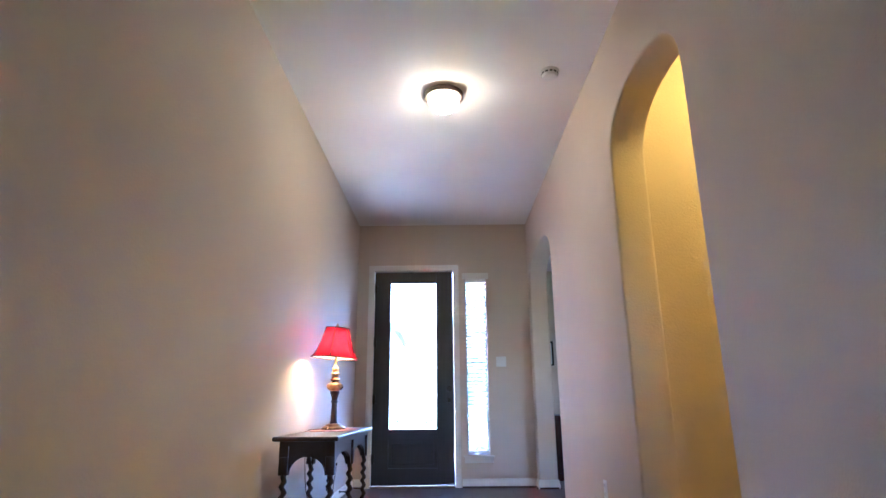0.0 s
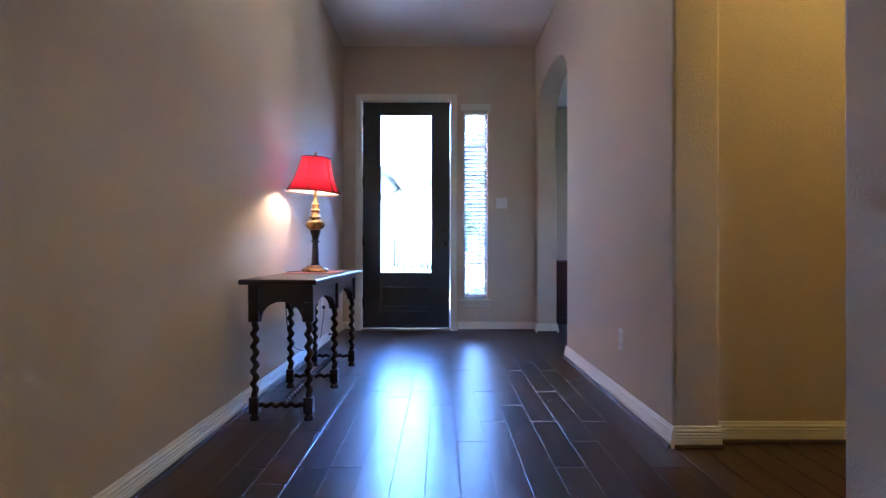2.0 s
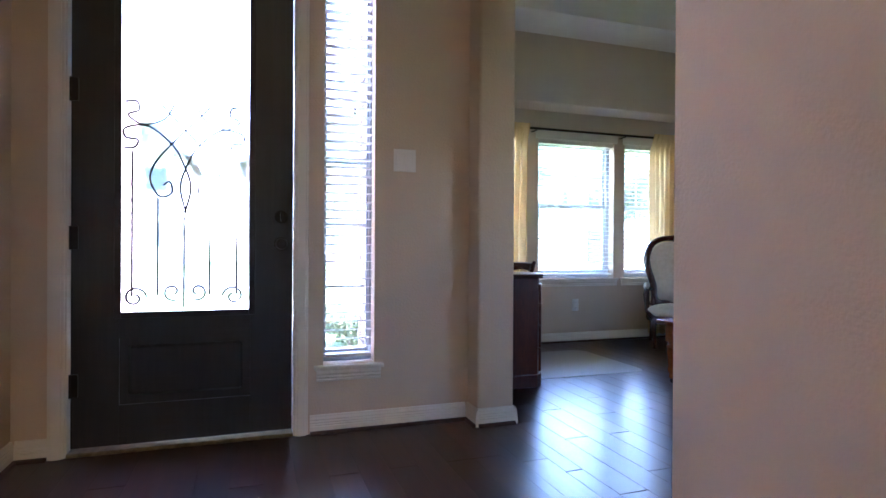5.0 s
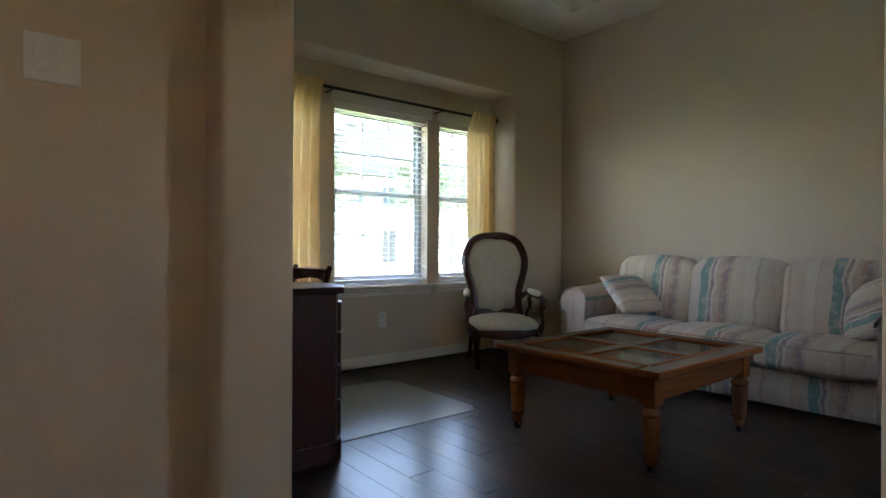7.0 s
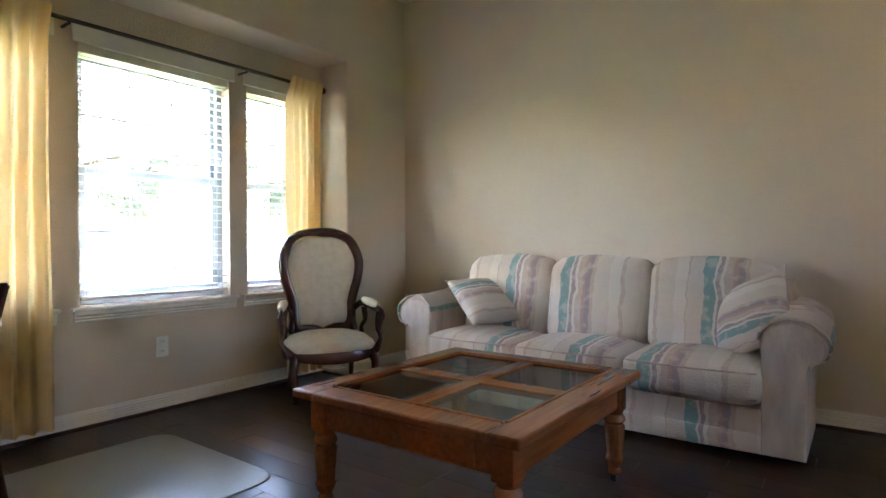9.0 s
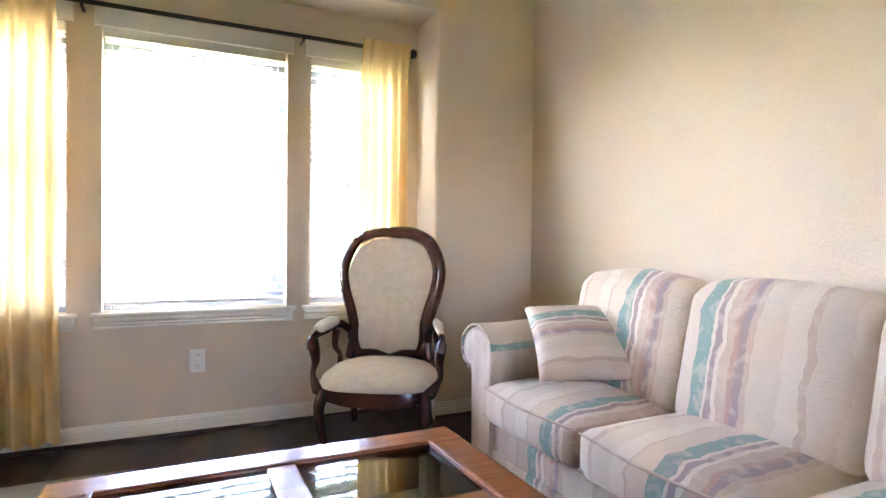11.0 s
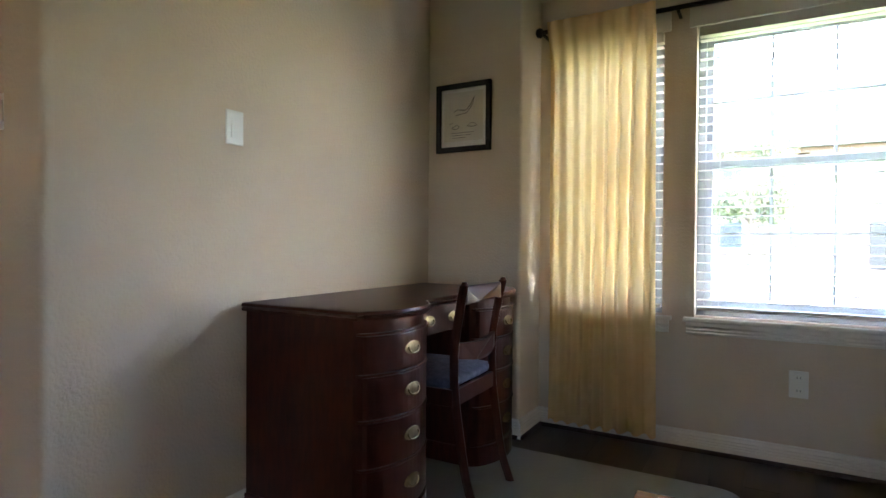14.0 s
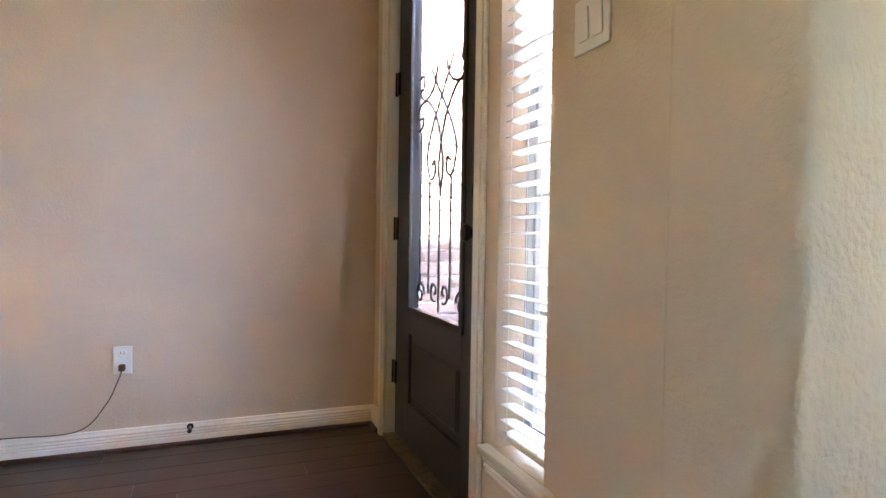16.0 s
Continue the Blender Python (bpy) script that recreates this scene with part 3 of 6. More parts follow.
# ---- windows, blinds, front door ----
def window(name, x0, x1, y, z0, z1, cols, rows, label, sill=True, single=False):
    """Vinyl window in its opening: frame, two sashes with muntins, panes, inner stool and ribbed apron."""
    w = setting(thing(name, label, "window"), label, "window")
    ya, yb = y + 0.085, y + 0.135
    fw, r = (0.014, 0.012) if single else (0.035, 0.03)
    bm = bmesh.new()
    for a in ((x0, x0 + fw, ya, yb, z0, z1), (x1 - fw, x1, ya, yb, z0, z1), (x0 + fw, x1 - fw, ya, yb, z0, z0 + 0.035), (x0 + fw, x1 - fw, ya, yb, z1 - 0.035, z1)):
        add_box(bm, *a, bevel=0.003)
    part("window_frame", bm, M_VINYL, w)
    zm = z0 + 0.525 * (z1 - z0)
    spans = [(z0 + 0.035, z1 - 0.035, ya + 0.018)] if single else [(z0 + 0.035, zm + 0.02, ya + 0.008), (zm - 0.02, z1 - 0.035, ya + 0.03)]
    for k, (a, b, yy) in enumerate(spans):
        bm = bmesh.new()
        X0, X1 = x0 + fw, x1 - fw
        for c in ((X0, X0 + r, a, b), (X1 - r, X1, a, b), (X0 + r, X1 - r, a, a + r + 0.01), (X0 + r, X1 - r, b - r, b)):
            add_box(bm, c[0], c[1], yy, yy + 0.02, c[2], c[3], bevel=0.003)
        sash = part("sash", bm, M_VINYL, w)
        gx0, gx1, gz0, gz1 = X0 + r, X1 - r, a + r + 0.01, b - r
        for i in range(1, cols):
            x = gx0 + (gx1 - gx0) * i / cols
            part("muntin", box(x - 0.006, x + 0.006, yy + 0.004, yy + 0.016, gz0, gz1), M_VINYL, sash)
        n = rows
        for j in range(1, n):
            z = gz0 + (gz1 - gz0) * j / n
            part("muntin", box(gx0, gx1, yy + 0.005, yy + 0.015, z - 0.006, z + 0.006), M_VINYL, sash)
        g = part("pane", box(gx0, gx1, yy + 0.009, yy + 0.011, gz0, gz1), M_GLASS, sash)
        g.visible_shadow = False
    if not single:
        part("sash_lock", box((x0 + x1) / 2 - 0.025, (x0 + x1) / 2 + 0.025, ya - 0.012, ya + 0.008, zm + 0.02, zm + 0.035, bevel=0.004), M_PULL, w)
    part("window_sill", box(x0 - 0.045, x1 + 0.045, y - 0.035, y + 0.085, z0 - 0.022, z0 - 0.001, bevel=0.006), M_TRIM, w)
    bm = bmesh.new()
    prof = [(0, 0), (-0.012, 0), (-0.016, 0.008), (-0.012, 0.014), (-0.018, 0.022), (-0.014, 0.030), (-0.021, 0.040), (-0.021, 0.056), (0, 0.056)]
    a = [bm.verts.new((x0 - 0.032, y + p, z0 - 0.079 + q)) for p, q in prof]
    b = [bm.verts.new((x1 + 0.032, y + p, z0 - 0.079 + q)) for p, q in prof]
    for i in range(len(a) - 1):
        bm.faces.new((a[i], b[i], b[i + 1], a[i + 1]))
    bm.faces.new(a), bm.faces.new(b)
    bmesh.ops.recalc_face_normals(bm, faces=bm.faces[:])
    part("apron", bm, M_TRIM, w)
    return w


def blind(x0, x1, y, z0, z1, pitch, tilt, label, valance=0.075, cord_x=None):
    """Horizontal slat blind hung in a window opening, slats open."""
    b = thing("window_blind", label, "window blind", group="slatted window blinds")
    part("valance", box(x0 - 0.03, x1 + 0.03, y - 0.022, y - 0.002, z1 - 0.012, z1 + valance, bevel=0.004), M_TRIM, b)
    part("headrail", box(x0 + 0.008, x1 - 0.008, y + 0.012, y + 0.06, z1 - 0.05, z1 - 0.004, bevel=0.003), M_TRIM, b)
    part("bottom_rail", box(x0 + 0.01, x1 - 0.01, y + 0.012, y + 0.06, z0 + 0.03, z0 + 0.048, bevel=0.004), M_TRIM, b)
    hw, n = 0.024, 4
    vs, fs = [], []
    for s, dz in ((1, 0.0013), (-1, -0.0013)):
        for i in range(n + 1):
            u = -1 + 2 * i / n
            for x in (-(x1 - x0) / 2 + 0.01, (x1 - x0) / 2 - 0.01):
                vs.append((x, u * hw * math.cos(tilt) - 0, u * hw * math.sin(tilt) + 0.002 * (1 - u * u) + dz))
    k = 2 * (n + 1)
    for i in range(n):
        fs += [(2 * i, 2 * i + 1, 2 * i + 3, 2 * i + 2), (k + 2 * i, k + 2 * i + 2, k + 2 * i + 3, k + 2 * i + 1)]
    fs += [(0, k, k + 1, 1), (2 * n, 2 * n + 1, k + 2 * n + 1, k + 2 * n)]
    me = bpy.data.meshes.new("slat")
    me.from_pydata(vs, [], fs)
    me.materials.append(M_SLAT)
    z = z0 + 0.048 + pitch * 0.7
    while z < z1 - 0.06:
        o = new("slat", me)
        o.parent, o.location = b, ((x0 + x1) / 2, y + 0.036, z)
        z += pitch
    for x in (x0 + 0.10, x1 - 0.10) if x1 - x0 > 0.4 else (x0 + 0.05, x1 - 0.05):
        for yy in (y + 0.0105, y + 0.0615):
            part("ladder_cord", tube([(x, yy, z0 + 0.04), (x, yy, z1 - 0.03)], 0.0009, 4), M_PLASTIC, b)
    if cord_x:
        c = part("pull_cord", tube([(cord_x, y - 0.004, z1 - 0.04), (cord_x, y - 0.006, z1 - 0.75)], 0.0012, 5), M_PLASTIC, b)
        part("tassel", lathe([(0.002, 0.03), (0.004, 0.026), (0.008, 0.002), (0.006, 0)][::-1], 10, Matrix.Translation((cord_x, y - 0.006, z1 - 0.78))), M_PULL, c)
    return b


for k, (a, b) in enumerate(WINDOWS):
    window("window_%d" % (k + 1), a, b, NY, WZ0, WZ1, 3 if k == 1 else 2, 2, "white vinyl single-hung window with grid muntins", True)
    blind(a, b, NY, WZ0, WZ1, 0.043, radians(2), "off-white slatted blind lowered with slats open")
window("window_4", 1.085, 1.34, FW, 0.335, 2.36, 1, 6, "narrow white sidelight window beside the front door", True, True)
blind(1.085, 1.34, FW, 0.335, 2.36, 0.043, radians(-4), "narrow off-white slatted blind over the sidelight", 0.06, 1.235)

GX0, GX1, GZ0, GZ1 = 0.188, 0.745, 0.61, 2.315


def scroll(cx, cz, r, a0, turns, y, n=26):
    """A spiral in the upright plane y, from its outer end at angle a0 winding inwards."""
    return [(cx + r * (1 - 0.72 * k / n) * math.cos(a0 + turns * 2 * math.pi * k / n), y, cz + r * (1 - 0.72 * k / n) * math.sin(a0 + turns * 2 * math.pi * k / n)) for k in range(n + 1)]


def front_door():
    d = setting(thing("door_1", "dark stained front door with tall glass and iron scrollwork", "door"), "dark stained front door with tall glass and iron scrollwork", "door")
    y0, y1 = 0.085, 0.129
    bm = bmesh.new()
    add_box(bm, 0.0, GX0, y0, y1, 0.022, 2.45, bevel=0.002)
    add_box(bm, GX1, 0.94, y0, y1, 0.022, 2.45, bevel=0.002)
    add_box(bm, GX0, GX1, y0, y1, GZ1, 2.45)
    add_box(bm, GX0, GX1, y0, y1, 0.50, GZ0)
    add_box(bm, GX0, GX1, y0, y1, 0.022, 0.20)
    add_box(bm, GX0, GX1, y0 + 0.014, y1 - 0.014, 0.20, 0.50)
    part("slab", bm, M_DOOR, d)
    part("raised_panel", box(GX0 + 0.035, GX1 - 0.035, y0 + 0.001, y1 - 0.001, 0.235, 0.465, bevel=0.012, seg=1), M_DOOR, d)
    bm = bmesh.new()
    for a in ((GX0 - 0.02, GX0 + 0.008, GZ0 - 0.02, GZ1 + 0.02), (GX1 - 0.008, GX1 + 0.02, GZ0 - 0.02, GZ1 + 0.02), (GX0 + 0.008, GX1 - 0.008, GZ0 - 0.02, GZ0 + 0.008), (GX0 + 0.008, GX1 - 0.008, GZ1 - 0.008, GZ1 + 0.02)):
        add_box(bm, a[0], a[1], y0 - 0.009, y0 + 0.004, a[2], a[3], bevel=0.003)
    part("glass_moulding", bm, M_DOOR, d)
    g = part("glass", box(GX0, GX1, 0.105, 0.109, GZ0, GZ1), M_DOORGLASS, d)
    g.visible_shadow = False
    yi, W, H, cx = 0.117, GX1 - GX0, GZ1 - GZ0, (GX0 + GX1) / 2
    P = lambda u, v: (GX0 + W * u, yi, GZ1 - H * v)
    iron = lambda path, r=0.0052: part("iron_scroll", tube(path, r, 6), M_IRON, d)
    for u, v0 in ((0.08, 0.565), (0.27, 0.69), (0.47, 0.735), (0.67, 0.69), (0.885, 0.565)):
        part("iron_bar", tube([P(u, v0), P(u, 0.955 if u != 0.47 else 0.99)], 0.0050, 6), M_IRON, d)
    for s in (0, 1):
        Q = (lambda u, v: P(u, v)) if s == 0 else (lambda u, v: P(0.96 - u, v))
        mir = 1 if s == 0 else -1
        iron(smooth_path([Q(0.28, 0.43), Q(0.40, 0.475), Q(0.50, 0.51), Q(0.68, 0.58), Q(0.75, 0.635), Q(0.68, 0.685), Q(0.585, 0.675), Q(0.60, 0.645), Q(0.65, 0.655)], 40))
        iron(smooth_path([Q(0.02, 0.56), Q(0.10, 0.555), Q(0.12, 0.535), Q(0.03, 0.53), Q(0.03, 0.505), Q(0.20, 0.497), Q(0.38, 0.545), Q(0.47, 0.60), Q(0.52, 0.66), Q(0.475, 0.73)], 44))
        iron(smooth_path([Q(0.03, 0.435), Q(0.11, 0.432), Q(0.13, 0.455), Q(0.05, 0.47), Q(0.16, 0.493), Q(0.32, 0.475), Q(0.40, 0.43)], 34))
        c = Q(0.10, 0.96)
        iron(scroll(c[0], c[2], 0.05, math.pi if s else 0, 1.2 * mir, yi))
        c = Q(0.385, 0.945)
        iron(scroll(c[0], c[2], 0.042, -math.pi / 2 + 0.3 * mir, -1.0 * mir, yi))
        c = Q(0.12, 0.035)
        iron(scroll(c[0], c[2], 0.05, 0 if s == 0 else math.pi, 1.2 * mir, yi))
        iron(smooth_path([Q(0.20, 0.01), Q(0.27, 0.04), Q(0.36, 0.07)], 10))
        c = Q(0.43, 0.045)
        iron(scroll(c[0], c[2], 0.032, -math.pi / 2, -0.9 * mir, yi))
    for z in (0.30, 0.95, 1.60, 2.25):
        h = part("hinge", box(-0.012, 0.030, 0.073, 0.0845, z - 0.05, z + 0.05, bevel=0.002), M_DARKMETAL, d)
        part("hinge_pin", lathe([(0.007, -0.052), (0.007, 0.052)], 10, Matrix.Translation((-0.003, 0.075, z))), M_DARKMETAL, h)
    k = part("knob", lathe([(0.033, 0), (0.033, 0.006), (0.012, 0.010), (0.011, 0.032), (0.024, 0.040), (0.029, 0.052), (0.024, 0.064), (0.008, 0.068)], 20, Matrix.Translation((0.885, y0, 0.93)) @ Matrix.Rotation(radians(90), 4, "X")), M_DARKMETAL, d, "dark bronze round knob", True)
    b = part("deadbolt", lathe([(0.032, 0), (0.032, 0.008), (0.026, 0.014)], 20, Matrix.Translation((0.885, y0, 1.06)) @ Matrix.Rotation(radians(90), 4, "X")), M_DARKMETAL, d)
    part("thumb_turn", box(0.881, 0.889, y0 - 0.034, y0 - 0.013, 1.04, 1.08, bevel=0.003), M_DARKMETAL, b)
    return d


front_door()


def casing():
    """Jamb in the opening, flat stepped trim round it on the room side, threshold below."""
    bm = bmesh.new()
    add_box(bm, -0.012, -0.003, FW, 0.20, 0.0, 2.462)
    add_box(bm, 0.943, 0.952, FW, 0.20, 0.0, 2.462)
    add_box(bm, -0.003, 0.943, FW, 0.20, 2.453, 2.462)
    setting(part("trim", bm, M_TRIM), "off-white painted door jamb", "trim")
    for x0, x1, z0, z1 in ((-0.072, -0.008, 0.0, 2.525), (0.948, 1.012, 0.0, 2.525), (-0.008, 0.948, 2.458, 2.525)):
        bm = box(x0, x1, FW - 0.014, FW - 0.001, z0, z1, bevel=0.004)
        if x1 - x0 < 0.2:
            add_box(bm, x0 + 0.012, x1 - 0.012, FW - 0.020, FW - 0.013, z0, z1 - 0.012, bevel=0.003)
        else:
            add_box(bm, x0 - 0.04, x1 + 0.04, FW - 0.0195, FW - 0.013, z0 + 0.012, z1 - 0.012, bevel=0.003)
        setting(part("trim", bm, M_TRIM), "off-white painted door casing", "trim")
    setting(part("door_threshold", box(-0.003, 0.943, FW - 0.012, 0.215, 0.0, 0.018, bevel=0.004), M_PULL), "metal door threshold", "threshold")


casing()
switch(2, pose(1.494, FW, 1.363), "white double rocker switch on the entry wall")
switch(1, pose(LL, 0.488, 1.341, 0, 0, 90), "white single rocker switch above the desk")
outlet(pose(HR, -2.87, 0.356, 0, 0, -90), "white duplex outlet low on the hallway wall")
outlet(pose(3.75, NY, 0.36), "white duplex outlet below the window")
plug_out = outlet(pose(HL, -1.04, 0.381, 0, 0, 90), "white duplex outlet with a cord plugged in")


def door_stop():
    t = thing("door_stop", "dark metal door stop on the baseboard", "door stop", pose(HL + 0.016, -0.78, 0.078, 0, 90, 0))
    part("flange", lathe([(0.014, 0), (0.014, 0.004), (0.006, 0.006)], 12), M_DARKMETAL, t)
    part("spring", lathe([(0.005, 0.006), (0.006, 0.02), (0.005, 0.03), (0.006, 0.045), (0.005, 0.055)], 10), M_DARKMETAL, t)
    part("tip", lathe([(0.009, 0.055), (0.010, 0.065), (0.007, 0.07)], 12), M_BLACK, t)


door_stop()


# ---- lamps on the ceilings ----
def ceiling_light(m, glow, label):
    t = thing("ceiling_light", label, "ceiling light", m)
    part("pan", lathe([(0.10, 0.0), (0.165, 0.0), (0.176, -0.012), (0.176, -0.042), (0.166, -0.053), (0.142, -0.053)][::-1], 32), M_BRONZE, t, "dark bronze ring pan", True)
    part("bowl", lathe([(0.004, -0.185), (0.05, -0.178), (0.095, -0.155), (0.125, -0.115), (0.138, -0.07), (0.140, -0.040)], 32), glow, t, "glowing white glass bowl", True)
    part("finial", lathe([(0.002, -0.215), (0.007, -0.208), (0.005, -0.197), (0.010, -0.188), (0.010, -0.183)], 12), M_DARKMETAL, t, "", True)
    return t


ceiling_light(pose(0.865, -3.03, HC) @ Matrix.Scale(0.80, 4), M_BOWL, "round flush ceiling light, lit, with dark bronze ring")
ceiling_light(pose(2.75, -4.15, HC), M_BOWL2, "warm lit flush ceiling light in the side corridor")


def smoke_detector():
    t = thing("smoke_detector", "round white smoke detector on the hallway ceiling", "smoke detector", pose(1.583, -3.29, HC))
    part("base", lathe([(0.062, -0.012), (0.066, -0.008), (0.066, 0.0)], 28), M_PLASTIC, t, "", True)
    part("cover", lathe([(0.02, -0.046), (0.045, -0.042), (0.055, -0.03), (0.058, -0.012)], 28), M_PLASTIC, t, "", True)
    bm = bmesh.new()
    for k in range(12):
        join(bm, box(0.053, 0.0575, -0.009, 0.009, -0.027, -0.016), Matrix.Rotation(k * math.pi / 6, 4, "Z"))
    part("vent_slots", bm, M_BLACK, t)


smoke_detector()


# ---- hall console, lamp ----
def twist(bm, a, b, r=0.017, off=0.0075, pitch=0.062, seg=10, per=9):
    """A barley-twist bar from a to b."""
    a, b = Vector(a), Vector(b)
    L = (b - a).length
    n = max(6, int(L / pitch * per))
    q = (b - a).to_track_quat("Z", "Y").to_matrix().to_4x4()
    b2 = bmesh.new()
    rings = []
    for k in range(n + 1):
        h = L * k / n
        w = 2 * math.pi * h / pitch
        fade = min(1, 8 * min(k, n - k) / n)
        rings.append([b2.verts.new((off * fade * math.cos(w) + r * math.cos(t), off * fade * math.sin(w) + r * math.sin(t), h)) for t in (2 * math.pi * i / seg for i in range(seg))])
    for p, s in zip(rings, rings[1:]):
        for i in range(seg):
            b2.faces.new((p[i], p[(i + 1) % seg], s[(i + 1) % seg], s[i]))
    b2.faces.new(rings[0][::-1]), b2.faces.new(rings[-1])
    return join(bm, b2, Matrix.Translation(a) @ q)


def console_leg(x, y):
    bm = lathe([(0.018, 0), (0.024, 0.008), (0.026, 0.022), (0.018, 0.036), (0.022, 0.044)], 14, Matrix.Translation((x, y, 0)))
    add_box(bm, x - 0.023, x + 0.023, y - 0.023, y + 0.023, 0.044, 0.125, bevel=0.003)
    twist(bm, (x, y, 0.125), (x, y, 0.50))
    add_box(bm, x - 0.026, x + 0.026, y - 0.026, y + 0.026, 0.50, 0.60, bevel=0.003)
    return bm


def arched_board(w, z0, z1, rise, thick):
    """A board w long, its lower edge cut to an arch."""
    o = [(-w / 2, z0), (-w / 2, z1), (w / 2, z1), (w / 2, z0)]
    a = w / 2 - 0.004
    o += [(a * math.cos(math.pi * k / 12), z0 + rise * math.sin(math.pi * k / 12)) for k in range(13)]
    return add_prism(bmesh.new(), o, thick, Matrix.Translation((0, -thick / 2, 0)))


TOP = 0.704                                     # height of the console table


def console_table():
    t = thing("console_table", "dark oak console table with barley-twist legs against the wall", "console table")
    x0, x1, y0, y1 = -0.135, 0.245, -3.27, -1.75
    t.location.z = TOP - 0.714
    part("tabletop", box(x0, x1, y0, y1, 0.688, 0.714, bevel=0.008, seg=3), M_CONSOLE, t)
    xs, ys = (x0 + 0.055, x1 - 0.055), (y0 + 0.09, (y0 + y1) / 2, y1 - 0.09)
    part("frieze", box(x0 + 0.03, x1 - 0.03, y0 + 0.06, y1 - 0.06, 0.66, 0.688), M_CONSOLE, t)
    for x in xs:
        for y in ys:
            part("leg", console_leg(x, y), M_CONSOLE, t, smooth=True)
        for ya, yb in zip(ys, ys[1:]):
            bm = arched_board(yb - ya - 0.052, 0.50, 0.66, 0.105, 0.020)
            bm.transform(pose(x, (ya + yb) / 2, 0, 0, 0, 90))
            part("arched_apron", bm, M_CONSOLE, t)
        for y in ys:
            part("leg_block", box(x - 0.026, x + 0.026, y - 0.026, y + 0.026, 0.60, 0.66), M_CONSOLE, t)
    for y in ys:
        bm = arched_board(xs[1] - xs[0] - 0.052, 0.50, 0.66, 0.10, 0.020)
        bm.transform(Matrix.Translation(((x0 + x1) / 2, y, 0)))
        part("arched_apron", bm, M_CONSOLE, t)
        part("stretcher", twist(bmesh.new(), (xs[0] + 0.023, y, 0.085), (xs[1] - 0.023, y, 0.085), 0.013, 0.005, 0.05), M_CONSOLE, t, smooth=True)
    part("stretcher", twist(bmesh.new(), ((x0 + x1) / 2, ys[0] + 0.02, 0.085), ((x0 + x1) / 2, ys[2] - 0.02, 0.085), 0.014, 0.006, 0.055), M_CONSOLE, t, smooth=True)


console_table()


def table_cloth():
    bm = bmesh.new()
    n = 14
    vs = [[bm.verts.new((0.04 + (i / n - 0.5) * 0.30 + 0.006 * math.sin(j * 1.7), -2.36 + (j / n - 0.5) * 0.50 + 0.006 * math.sin(i * 1.3), TOP + 0.0045 + 0.0025 * noise.noise((i * 0.6, j * 0.6, 1)))) for j in range(n + 1)] for i in range(n + 1)]
    for i in range(n):
        for j in range(n):
            bm.faces.new((vs[i][j], vs[i + 1][j], vs[i + 1][j + 1], vs[i][j + 1]))
    r = bmesh.ops.extrude_face_region(bm, geom=bm.faces[:])
    bmesh.ops.translate(bm, vec=(0, 0, -0.003), verts=[v for v in r["geom"] if isinstance(v, bmesh.types.BMVert)])
    bmesh.ops.recalc_face_normals(bm, faces=bm.faces[:])
    ob = part("table_runner", bm, M_DOILY)
    tagged(ob, "dusty pink cloth runner lying on the console table", "table runner")


table_cloth()


